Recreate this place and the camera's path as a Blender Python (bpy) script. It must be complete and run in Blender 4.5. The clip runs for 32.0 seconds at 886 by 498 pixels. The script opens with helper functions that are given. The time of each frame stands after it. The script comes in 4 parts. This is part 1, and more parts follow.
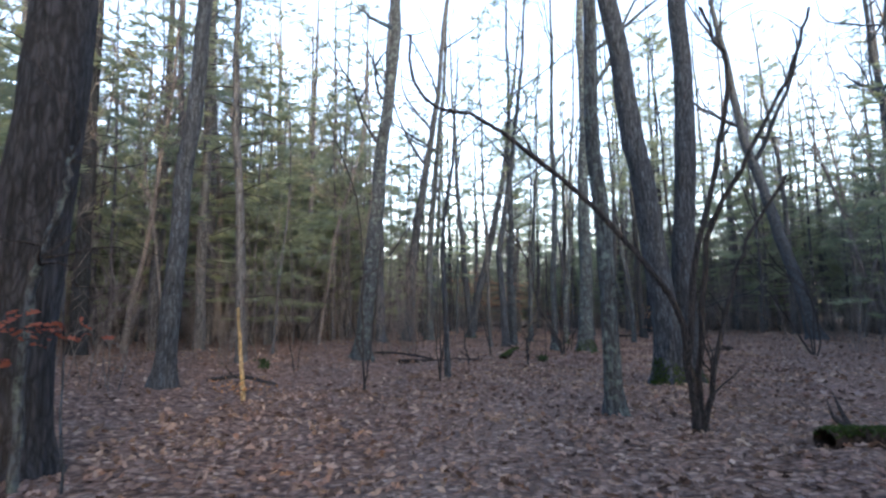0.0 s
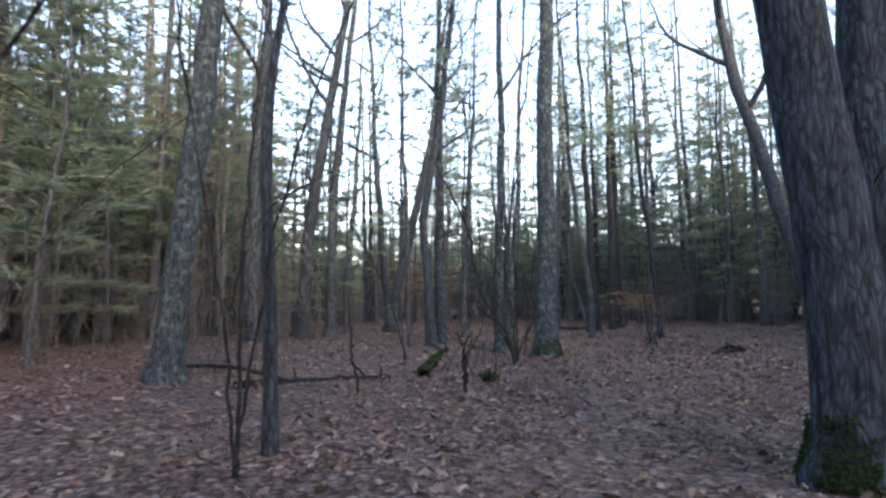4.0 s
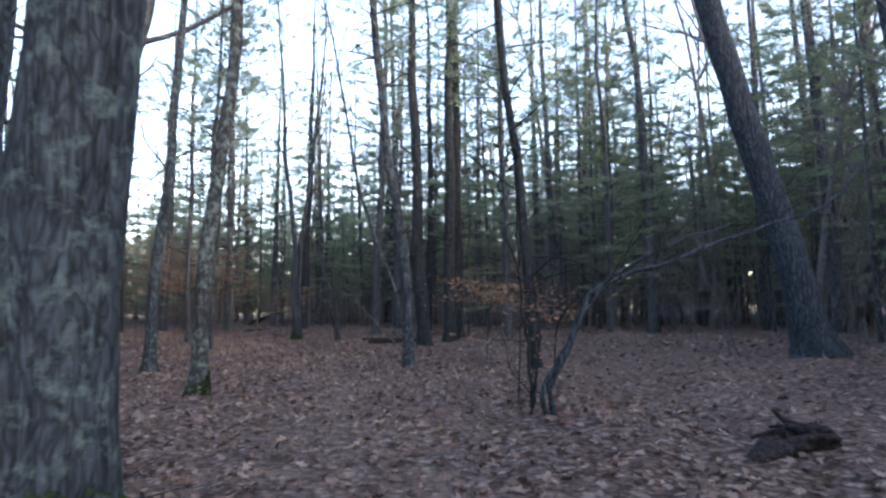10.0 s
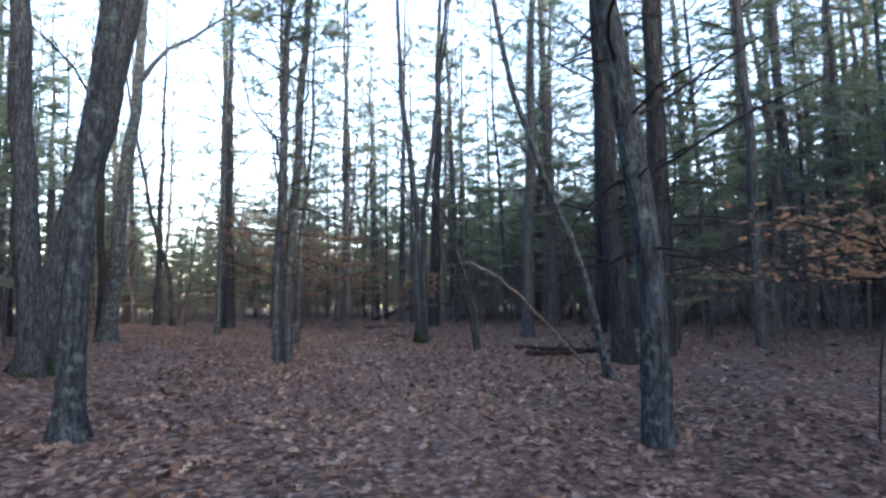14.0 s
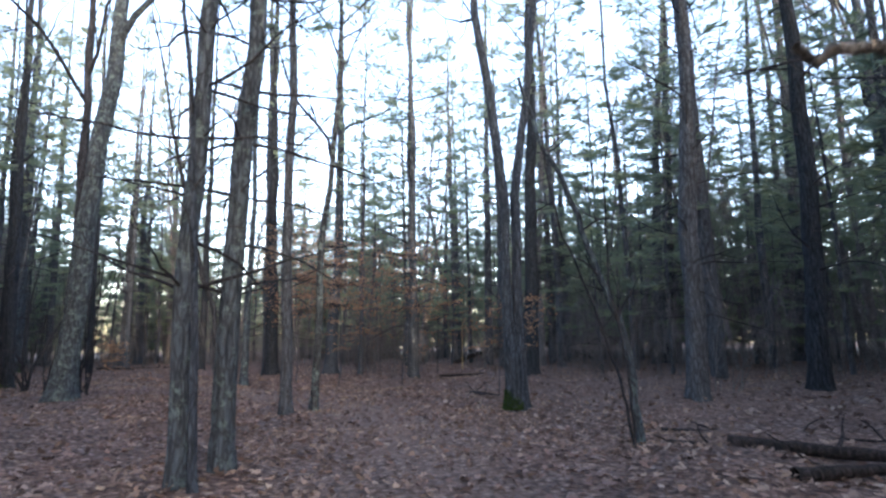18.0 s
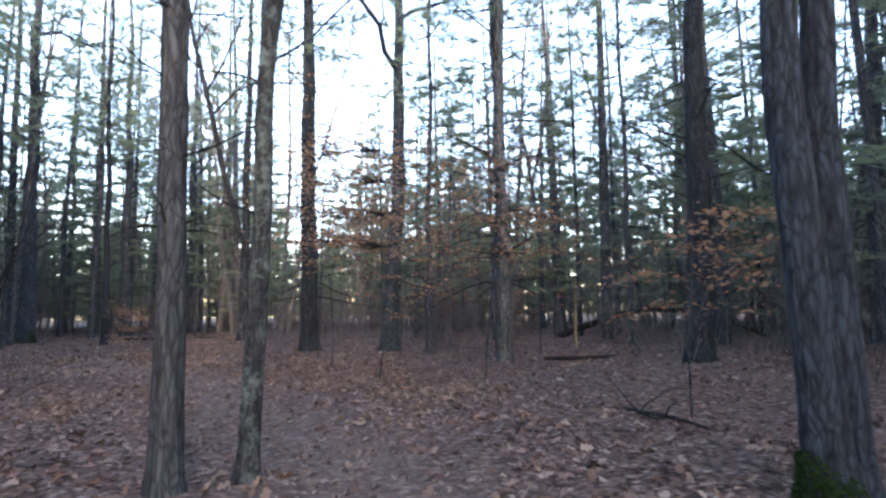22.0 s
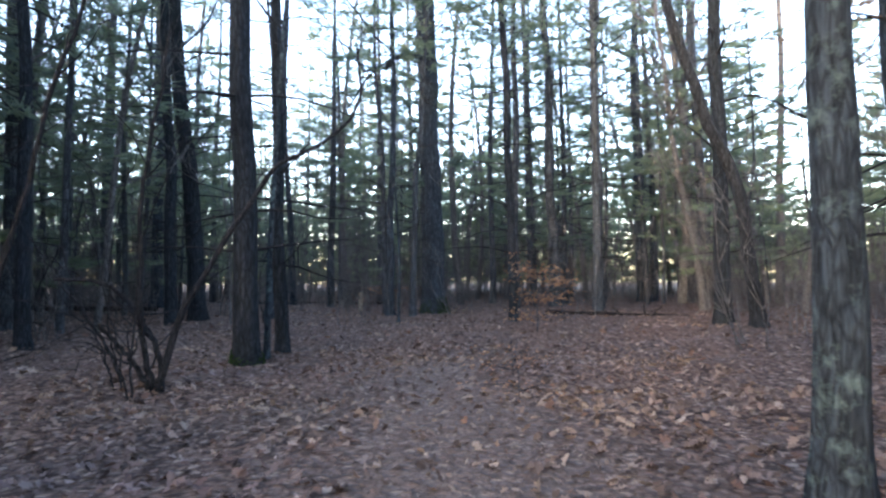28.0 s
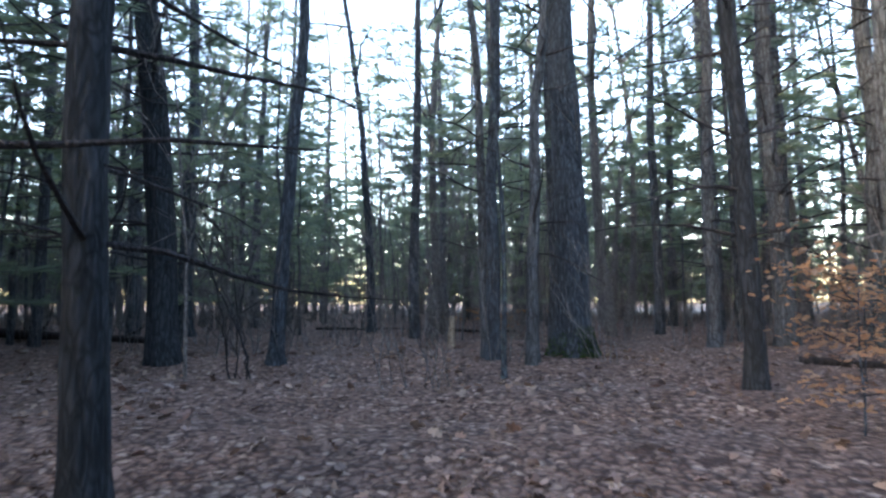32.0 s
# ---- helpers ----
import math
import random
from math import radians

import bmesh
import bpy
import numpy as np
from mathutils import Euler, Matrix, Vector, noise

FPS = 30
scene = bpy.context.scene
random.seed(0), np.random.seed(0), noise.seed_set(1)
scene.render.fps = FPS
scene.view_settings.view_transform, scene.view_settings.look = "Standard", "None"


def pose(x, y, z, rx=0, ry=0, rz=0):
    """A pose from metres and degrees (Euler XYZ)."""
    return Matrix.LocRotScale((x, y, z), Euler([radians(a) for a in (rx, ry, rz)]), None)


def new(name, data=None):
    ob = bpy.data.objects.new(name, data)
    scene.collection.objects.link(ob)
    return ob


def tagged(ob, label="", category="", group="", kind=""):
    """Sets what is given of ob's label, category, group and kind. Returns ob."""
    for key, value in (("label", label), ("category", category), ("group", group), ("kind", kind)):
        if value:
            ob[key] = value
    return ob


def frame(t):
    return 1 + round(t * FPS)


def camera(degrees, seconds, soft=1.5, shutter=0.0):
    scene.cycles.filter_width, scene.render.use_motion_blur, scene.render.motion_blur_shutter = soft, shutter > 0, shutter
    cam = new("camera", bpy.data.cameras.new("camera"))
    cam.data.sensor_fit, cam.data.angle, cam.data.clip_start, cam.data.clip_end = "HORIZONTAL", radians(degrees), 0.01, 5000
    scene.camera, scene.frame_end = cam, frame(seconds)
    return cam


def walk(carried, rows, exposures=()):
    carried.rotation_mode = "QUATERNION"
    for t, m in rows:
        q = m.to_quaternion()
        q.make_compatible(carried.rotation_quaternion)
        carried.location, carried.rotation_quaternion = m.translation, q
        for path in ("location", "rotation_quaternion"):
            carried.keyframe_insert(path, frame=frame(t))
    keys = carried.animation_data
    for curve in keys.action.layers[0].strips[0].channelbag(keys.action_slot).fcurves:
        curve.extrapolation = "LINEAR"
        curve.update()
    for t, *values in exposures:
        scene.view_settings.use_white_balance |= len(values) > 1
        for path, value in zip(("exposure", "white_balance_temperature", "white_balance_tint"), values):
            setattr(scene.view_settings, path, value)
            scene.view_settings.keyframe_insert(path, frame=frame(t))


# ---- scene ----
# A walk along a leaf-covered path through a bare autumn wood of oaks and pines.
# ---- camera ----
cam = camera(74.43, 32.0, soft=2.5, shutter=0.25)
PATH = [
    (0.0, -0.00, -0.00, 1.372, -0.00, 6.90, 0.40),
    (0.5, 0.04, 1.01, 1.359, -0.44, 6.76, 0.49),
    (1.0, 0.08, 2.01, 1.347, -0.34, 6.33, 0.53),
    (1.5, 0.14, 3.01, 1.339, -0.69, 5.95, 0.54),
    (2.0, 0.22, 4.01, 1.339, -1.27, 5.97, 0.52),
    (2.5, 0.35, 5.01, 1.341, -2.59, 6.04, 0.52),
    (3.0, 0.52, 6.00, 1.345, -3.77, 6.02, 0.51),
    (3.5, 0.74, 6.99, 1.349, -5.09, 5.95, 0.49),
    (4.0, 1.00, 7.98, 1.354, -6.86, 5.87, 0.46),
    (4.5, 1.30, 8.96, 1.361, -9.38, 5.81, 0.44),
    (5.0, 1.64, 9.93, 1.369, -12.93, 5.81, 0.42),
    (5.5, 2.02, 10.91, 1.378, -15.86, 5.98, 0.41),
    (6.0, 2.45, 11.88, 1.385, -18.05, 6.04, 0.40),
    (6.5, 2.93, 12.86, 1.394, -19.87, 6.05, 0.41),
    (7.0, 3.43, 13.85, 1.406, -21.44, 6.13, 0.44),
    (7.5, 3.93, 14.87, 1.416, -22.27, 6.26, 0.42),
    (8.0, 4.44, 15.90, 1.408, -22.42, 6.43, 0.35),
    (8.5, 4.95, 16.96, 1.381, -22.41, 6.56, 0.36),
    (9.0, 5.46, 18.02, 1.344, -22.20, 6.18, 0.44),
    (9.5, 5.97, 19.11, 1.319, -22.00, 5.96, 0.58),
    (10.0, 6.43, 20.22, 1.310, -21.81, 5.96, 0.77),
    (10.5, 6.83, 21.33, 1.309, -21.62, 5.94, 0.76),
    (11.0, 7.15, 22.41, 1.308, -20.91, 6.17, 0.69),
    (11.5, 7.41, 23.45, 1.311, -18.45, 6.33, 0.63),
    (12.0, 7.61, 24.48, 1.312, -16.64, 6.36, 0.66),
    (12.5, 7.75, 25.52, 1.313, -14.47, 6.12, 0.71),
    (13.0, 7.87, 26.56, 1.313, -12.68, 5.84, 0.71),
    (13.5, 7.99, 27.62, 1.313, -10.04, 5.78, 0.69),
    (14.0, 8.12, 28.64, 1.305, -8.53, 5.52, 0.70),
    (14.5, 8.24, 29.68, 1.309, -6.83, 5.62, 0.74),
    (15.0, 8.39, 30.68, 1.319, -5.40, 5.84, 0.75),
    (15.5, 8.56, 31.67, 1.329, -4.20, 6.16, 0.76),
    (16.0, 8.72, 32.66, 1.336, -3.21, 6.58, 0.77),
    (16.5, 8.85, 33.66, 1.342, -2.38, 7.06, 0.79),
    (17.0, 8.94, 34.69, 1.349, -1.68, 7.61, 0.80),
    (17.5, 8.97, 35.74, 1.356, -0.14, 8.58, 0.85),
    (18.0, 8.99, 36.80, 1.361, 0.34, 9.35, 0.88),
    (18.5, 8.97, 37.86, 1.364, 1.21, 9.80, 0.84),
    (19.0, 8.96, 38.91, 1.365, 1.67, 9.95, 0.81),
    (19.5, 8.91, 39.95, 1.361, 2.70, 9.63, 0.87),
    (20.0, 8.87, 40.98, 1.354, 3.73, 9.13, 0.90),
    (20.5, 8.81, 42.00, 1.347, 5.30, 8.76, 0.95),
    (21.0, 8.74, 43.02, 1.340, 6.38, 8.37, 0.93),
    (21.5, 8.64, 44.05, 1.335, 7.74, 7.59, 0.82),
    (22.0, 8.50, 45.07, 1.338, 9.01, 6.35, 0.61),
    (22.5, 8.30, 46.08, 1.348, 10.32, 5.51, 0.53),
    (23.0, 8.05, 47.06, 1.353, 11.57, 4.53, 0.50),
    (23.5, 7.70, 48.04, 1.354, 15.44, 4.17, 0.50),
    (24.0, 7.29, 48.99, 1.352, 20.22, 3.89, 0.47),
    (24.5, 6.82, 49.91, 1.347, 26.48, 3.72, 0.51),
    (25.0, 6.29, 50.79, 1.342, 30.28, 3.67, 0.51),
    (25.5, 5.71, 51.62, 1.343, 34.32, 3.71, 0.45),
    (26.0, 5.10, 52.39, 1.345, 37.81, 3.69, 0.46),
    (26.5, 4.46, 53.14, 1.347, 42.24, 3.68, 0.46),
    (27.0, 3.85, 53.88, 1.348, 45.96, 3.56, 0.42),
    (27.5, 3.25, 54.63, 1.349, 49.20, 3.37, 0.38),
    (28.0, 2.62, 55.36, 1.350, 52.13, 3.18, 0.35),
    (28.5, 1.95, 56.06, 1.352, 54.98, 3.07, 0.36),
    (29.0, 1.20, 56.74, 1.355, 57.93, 3.18, 0.44),
    (29.5, 0.38, 57.36, 1.354, 60.17, 3.12, 0.50),
    (30.0, -0.50, 57.96, 1.354, 61.31, 3.55, 0.54),
    (30.5, -1.42, 58.56, 1.354, 61.99, 4.39, 0.57),
    (31.0, -2.35, 59.17, 1.343, 62.66, 4.65, 0.46),
    (31.5, -3.28, 59.76, 1.330, 63.48, 4.79, 0.31),
    (32.0, -4.24, 60.35, 1.319, 64.65, 5.16, 0.20),
]
EXPOSURE = 3.15
walk(cam, [(t, pose(x, y, z, 90 + p, r, w)) for t, x, y, z, w, p, r in PATH],
     exposures=[(0.0, EXPOSURE, 6600, 22), (8.0, EXPOSURE + 0.1, 6450, 23), (14.0, EXPOSURE + 0.15, 6300, 22), (20.0, EXPOSURE + 0.3, 6300, 23),
                (24.0, EXPOSURE + 0.45, 6350, 22), (26.0, EXPOSURE + 0.5, 6300, 19), (29.0, EXPOSURE + 0.75, 6400, 20), (32.0, EXPOSURE + 0.95, 6450, 20)])

# ---- light: a pale evening sky and a low warm sun that only reaches the tree tops ----
SUN_ELEVATION, SUN_HEADING = radians(10), radians(160)
world = bpy.data.worlds.new("world")
scene.world = world
world.use_nodes = True
wn, wl = world.node_tree.nodes, world.node_tree.links
sky = wn.new("ShaderNodeTexSky")
sky.sky_type, sky.sun_disc = "NISHITA", False
sky.sun_elevation, sky.sun_rotation = SUN_ELEVATION, SUN_HEADING
sky.air_density, sky.dust_density, sky.ozone_density = 1.0, 1.7, 1.2
wl.new(sky.outputs["Color"], wn["Background"].inputs["Color"])
wn["Background"].inputs["Strength"].default_value = 0.15
sun = new("sun", bpy.data.lights.new("sun", "SUN"))
sun.data.energy, sun.data.angle, sun.data.color = 0.7, radians(5), (1.0, 0.80, 0.56)
sun_way = Vector((math.sin(SUN_HEADING) * math.cos(SUN_ELEVATION), math.cos(SUN_HEADING) * math.cos(SUN_ELEVATION), math.sin(SUN_ELEVATION)))
sun.matrix_world = Matrix.Translation((0, 0, 30)) @ sun_way.to_track_quat("Z", "Y").to_matrix().to_4x4()


# ---- materials ----
def material(name, rough=0.9):
    m = bpy.data.materials.new(name)
    m.use_nodes = True
    b = m.node_tree.nodes["Principled BSDF"]
    b.inputs["Roughness"].default_value = rough
    b.inputs["Specular IOR Level"].default_value = 0.25
    return m, m.node_tree.nodes, m.node_tree.links, b


def coords(n, l, scale):
    tc, mp = n.new("ShaderNodeTexCoord"), n.new("ShaderNodeMapping")
    mp.inputs["Scale"].default_value = scale
    l.new(tc.outputs["Object"], mp.inputs["Vector"])
    return mp.outputs["Vector"]


def noise_node(n, l, vec, scale, detail=4.0, rough=0.6):
    t = n.new("ShaderNodeTexNoise")
    t.inputs["Scale"].default_value, t.inputs["Detail"].default_value, t.inputs["Roughness"].default_value = scale, detail, rough
    l.new(vec, t.inputs["Vector"])
    return t.outputs["Fac"]


def ramp(n, l, fac, *stops):
    r = n.new("ShaderNodeValToRGB")
    while len(r.color_ramp.elements) < len(stops):
        r.color_ramp.elements.new(0.5)
    for e, (at, col) in zip(r.color_ramp.elements, stops):
        e.position, e.color = at, (*col, 1)
    l.new(fac, r.inputs["Fac"])
    return r.outputs["Color"]


def mix(n, l, fac, a, b, kind="MIX"):
    m = n.new("ShaderNodeMix")
    m.data_type, m.blend_type = "RGBA", kind
    for value, slot in ((fac, 0), (a, 6), (b, 7)):
        if isinstance(value, bpy.types.NodeSocket):
            l.new(value, m.inputs[slot])
        else:
            m.inputs[slot].default_value = value if slot == 0 else (*value, 1)
    return m.outputs[2]


def bump(n, l, b, height, strength, distance):
    k = n.new("ShaderNodeBump")
    k.inputs["Strength"].default_value, k.inputs["Distance"].default_value = strength, distance
    l.new(height, k.inputs["Height"])
    l.new(k.outputs["Normal"], b.inputs["Normal"])


def bark(name, dark, light, ridges, lichen=0.0, lichen_colour=(0.30, 0.36, 0.32), scale=1.0):
    """Bark with upright ridges, blotches and, where lichen is above 0, pale lichen patches."""
    m, n, l, b = material(name, 0.92)
    upright = coords(n, l, (scale, scale, scale * 0.13))
    even = coords(n, l, (1, 1, 1))
    ridge = noise_node(n, l, upright, ridges, 6, 0.65)
    blotch = noise_node(n, l, even, 1.6, 4)
    colour = ramp(n, l, ridge, (0.36, dark), (0.64, light))
    warp = n.new("ShaderNodeTexNoise")
    warp.inputs["Scale"].default_value = 5
    blocky = coords(n, l, (scale, scale, scale * 0.28))
    l.new(blocky, warp.inputs["Vector"])
    bent = n.new("ShaderNodeVectorMath")
    bent.operation = "MULTIPLY_ADD"
    l.new(warp.outputs["Color"], bent.inputs[0]), l.new(blocky, bent.inputs[2])
    bent.inputs[1].default_value = (0.22, 0.22, 0.22)
    plates = n.new("ShaderNodeTexVoronoi")
    plates.feature = "DISTANCE_TO_EDGE"
    plates.inputs["Scale"].default_value = ridges * 0.75
    l.new(bent.outputs[0], plates.inputs["Vector"])
    colour = mix(n, l, 0.75, colour, ramp(n, l, plates.outputs["Distance"], (0.0, (0.3, 0.3, 0.3)), (0.22, (1.15, 1.15, 1.15))), "MULTIPLY")
    both = n.new("ShaderNodeMath")
    both.operation = "ADD"
    l.new(ridge, both.inputs[0]), l.new(plates.outputs["Distance"], both.inputs[1])
    colour = mix(n, l, 0.5, colour, ramp(n, l, blotch, (0.3, (0.6, 0.6, 0.63)), (0.7, (1.0, 1.0, 1.0))), "MULTIPLY")
    if lichen:
        spots = noise_node(n, l, even, 7.0, 6, 0.7)
        patch = ramp(n, l, spots, (0.60 - 0.16 * lichen, (0, 0, 0)), (0.74 - 0.14 * lichen, (0.8, 0.8, 0.8)))
        colour = mix(n, l, patch, colour, lichen_colour)
    info = n.new("ShaderNodeObjectInfo")
    tone = ramp(n, l, info.outputs["Random"], (0.0, (0.82, 0.82, 0.85)), (1.0, (1.0, 1.0, 0.98)))
    colour = mix(n, l, 1.0, colour, tone, "MULTIPLY")
    l.new(colour, b.inputs["Base Color"])
    bump(n, l, b, both.outputs[0], 1.0, 0.04)
    return m


OAK_BARK = bark("oak_bark", (0.021, 0.028, 0.035), (0.08, 0.105, 0.13), 24)
OAK_DARK = bark("dark_oak_bark", (0.013, 0.015, 0.018), (0.05, 0.057, 0.066), 20)
OAK_LICHEN = bark("lichened_oak_bark", (0.022, 0.03, 0.036), (0.086, 0.114, 0.134), 24, 0.55, (0.15, 0.215, 0.20))
PINE_BARK = bark("grey_pine_bark", (0.04, 0.047, 0.052), (0.125, 0.142, 0.155), 20)
PINE_DARK = bark("dark_pine_bark", (0.011, 0.0145, 0.018), (0.042, 0.053, 0.064), 20)
MOTTLED = bark("mottled_bark", (0.03, 0.034, 0.036), (0.09, 0.1, 0.105), 22, 0.7, (0.19, 0.26, 0.24))
# grey twigs of the brush; on the far oaks its paleness stands in for haze
BRUSH_AND_HAZE = bark("brush_and_haze_bark", (0.10, 0.097, 0.095), (0.25, 0.245, 0.24), 40)
PINE_LICHEN = bark("lichened_pine_bark", (0.023, 0.03, 0.037), (0.085, 0.11, 0.13), 20, 0.45, (0.14, 0.20, 0.19))
TWIG = bark("twig_bark", (0.017, 0.017, 0.019), (0.055, 0.056, 0.06), 40)
DEAD_WOOD = bark("dead_wood", (0.10, 0.085, 0.065), (0.34, 0.30, 0.24), 30, 0.3)
PALE_WOOD = bark("pale_wood", (0.30, 0.23, 0.11), (0.55, 0.45, 0.25), 30)
POST_WOOD = bark("post_wood", (0.25, 0.21, 0.15), (0.48, 0.42, 0.33), 26)
ROT = bark("rotten_wood", (0.01, 0.008, 0.008), (0.05, 0.04, 0.036), 22)


def foliage(name, colours, through_light=0.35, rough=0.8):
    """Leaves or needles: diffuse with some light passing through, varied from piece to piece."""
    m = bpy.data.materials.new(name)
    m.use_nodes = True
    n, l = m.node_tree.nodes, m.node_tree.links
    n.remove(n["Principled BSDF"])
    geo = n.new("ShaderNodeNewGeometry")
    col = ramp(n, l, geo.outputs["Random Per Island"], *[(i / (len(colours) - 1), c) for i, c in enumerate(colours)])
    drift = noise_node(n, l, coords(n, l, (1, 1, 1)), 0.35, 2)
    col = mix(n, l, 1.0, col, ramp(n, l, drift, (0.3, (0.7, 0.72, 0.8)), (0.7, (1.1, 1.08, 0.95))), "MULTIPLY")
    d, t, s = n.new("ShaderNodeBsdfDiffuse"), n.new("ShaderNodeBsdfTranslucent"), n.new("ShaderNodeMixShader")
    s.inputs["Fac"].default_value = through_light
    l.new(col, d.inputs["Color"]), l.new(col, t.inputs["Color"])
    l.new(d.outputs[0], s.inputs[1]), l.new(t.outputs[0], s.inputs[2])
    l.new(s.outputs[0], n["Material Output"].inputs["Surface"])
    return m


NEEDLES = foliage("pine_needles", [(0.19, 0.25, 0.18), (0.225, 0.285, 0.185), (0.205, 0.265, 0.21), (0.29, 0.33, 0.205)], 0.55)
BEECH_LEAF = foliage("withered_beech_leaf", [(0.42, 0.225, 0.125), (0.50, 0.30, 0.18), (0.37, 0.19, 0.11), (0.54, 0.36, 0.24)], 0.6)
RED_LEAF = foliage("withered_red_leaf", [(0.22, 0.07, 0.05), (0.30, 0.11, 0.08), (0.18, 0.07, 0.06)], 0.4)
ORANGE_LEAF = foliage("withered_orange_leaf", [(0.36, 0.18, 0.08), (0.44, 0.25, 0.12), (0.31, 0.15, 0.07)], 0.4)
LITTER = foliage("fallen_leaf", [(0.057, 0.041, 0.036), (0.218, 0.161, 0.138), (0.127, 0.092, 0.081), (0.31, 0.23, 0.196), (0.172, 0.103, 0.081),
                                 (0.276, 0.218, 0.196), (0.086, 0.063, 0.055), (0.23, 0.161, 0.132), (0.36, 0.295, 0.255)], 0.12)
MOSS = foliage("moss", [(0.035, 0.06, 0.025), (0.05, 0.085, 0.03), (0.04, 0.07, 0.035)], 0.2)
FERN = foliage("green_seedling", [(0.03, 0.055, 0.03), (0.045, 0.075, 0.035)], 0.3)


def forest_floor():
    """Matted oak leaves: small cells of many browns with dark gaps, larger drifts of tone."""
    m, n, l, b = material("leaf_litter", 0.95)
    v = coords(n, l, (1, 1, 1))
    warp = n.new("ShaderNodeTexNoise")
    warp.inputs["Scale"].default_value = 9
    l.new(v, warp.inputs["Vector"])
    add = n.new("ShaderNodeVectorMath")
    add.operation = "MULTIPLY_ADD"
    l.new(warp.outputs["Color"], add.inputs[0])
    add.inputs[1].default_value = (0.12, 0.12, 0.12)
    l.new(v, add.inputs[2])
    cells = n.new("ShaderNodeTexVoronoi")
    cells.inputs["Scale"].default_value = 13
    l.new(add.outputs[0], cells.inputs["Vector"])
    sep = n.new("ShaderNodeSeparateColor")
    l.new(cells.outputs["Color"], sep.inputs["Color"])
    col = ramp(n, l, sep.outputs["Red"], (0.0, (0.09, 0.058, 0.046)), (0.3, (0.18, 0.122, 0.095)), (0.55, (0.135, 0.096, 0.08)),
               (0.8, (0.22, 0.155, 0.12)), (1.0, (0.31, 0.25, 0.205)))
    gap = ramp(n, l, cells.outputs["Distance"], (0.3, (0.9, 0.9, 0.9)), (0.75, (0.25, 0.22, 0.22)))
    col = mix(n, l, 1.0, col, gap, "MULTIPLY")
    drift = noise_node(n, l, v, 0.45, 5)
    col = mix(n, l, 1.0, col, ramp(n, l, drift, (0.3, (0.82, 0.84, 0.9)), (0.7, (1.1, 1.0, 0.95))), "MULTIPLY")
    crumbs = noise_node(n, l, v, 38, 5, 0.7)
    worn = n.new("ShaderNodeAttribute")
    worn.attribute_name = "trodden"
    patchy = n.new("ShaderNodeMath")
    patchy.operation = "MULTIPLY"
    l.new(worn.outputs["Fac"], patchy.inputs[0]), l.new(noise_node(n, l, v, 3.0, 4), patchy.inputs[1])
    col = mix(n, l, patchy.outputs[0], col, ramp(n, l, crumbs, (0.34, (0.085, 0.061, 0.05)), (0.5, (0.175, 0.132, 0.11)), (0.68, (0.29, 0.232, 0.195))))
    l.new(col, b.inputs["Base Color"])
    bump(n, l, b, cells.outputs["Distance"], 0.9, 0.05)
    return m


FLOOR = forest_floor()


# ---- building helpers ----
class Shape:
    """Gathers pieces of one mesh as arrays."""

    def __init__(self):
        self.v, self.f, self.m, self.n = [], [], [], 0

    def add(self, v, f, slot=0):
        if f.shape[1] == 4:
            f = np.concatenate([f[:, [0, 1, 2]], f[:, [0, 2, 3]]])
        self.v.append(v), self.f.append(f + self.n), self.m.append(np.full(len(f), slot, np.int32))
        self.n += len(v)
        return self

    def arrays(self):
        return np.concatenate(self.v), np.concatenate(self.f), np.concatenate(self.m)

    def mesh(self, name, *materials, smooth=True):
        v, f, s = self.arrays()
        me = bpy.data.meshes.new(name)
        me.vertices.add(len(v))
        me.vertices.foreach_set("co", np.ascontiguousarray(v, np.float32).ravel())
        me.loops.add(len(f) * 3)
        me.loops.foreach_set("vertex_index", np.ascontiguousarray(f, np.int32).ravel())
        me.polygons.add(len(f))
        me.polygons.foreach_set("loop_start", np.arange(len(f), dtype=np.int32) * 3)
        for mat in materials:
            me.materials.append(mat)
        me.polygons.foreach_set("material_index", s)
        me.polygons.foreach_set("use_smooth", np.full(len(f), smooth))
        me.update(calc_edges=True)
        return me


def part(name, shape, mat, parent, label="", smooth=True):
    ob = new(name, shape.mesh(name, mat, smooth=smooth))
    ob.parent = parent
    if label:
        tagged(ob, label)
    return ob


def thing(name, x, y, label, category, group=""):
    ob = new(name)
    ob.location = (x, y, float(floor_height(np.array([x]), np.array([y]))[0]))
    return tagged(ob, label, category, group)


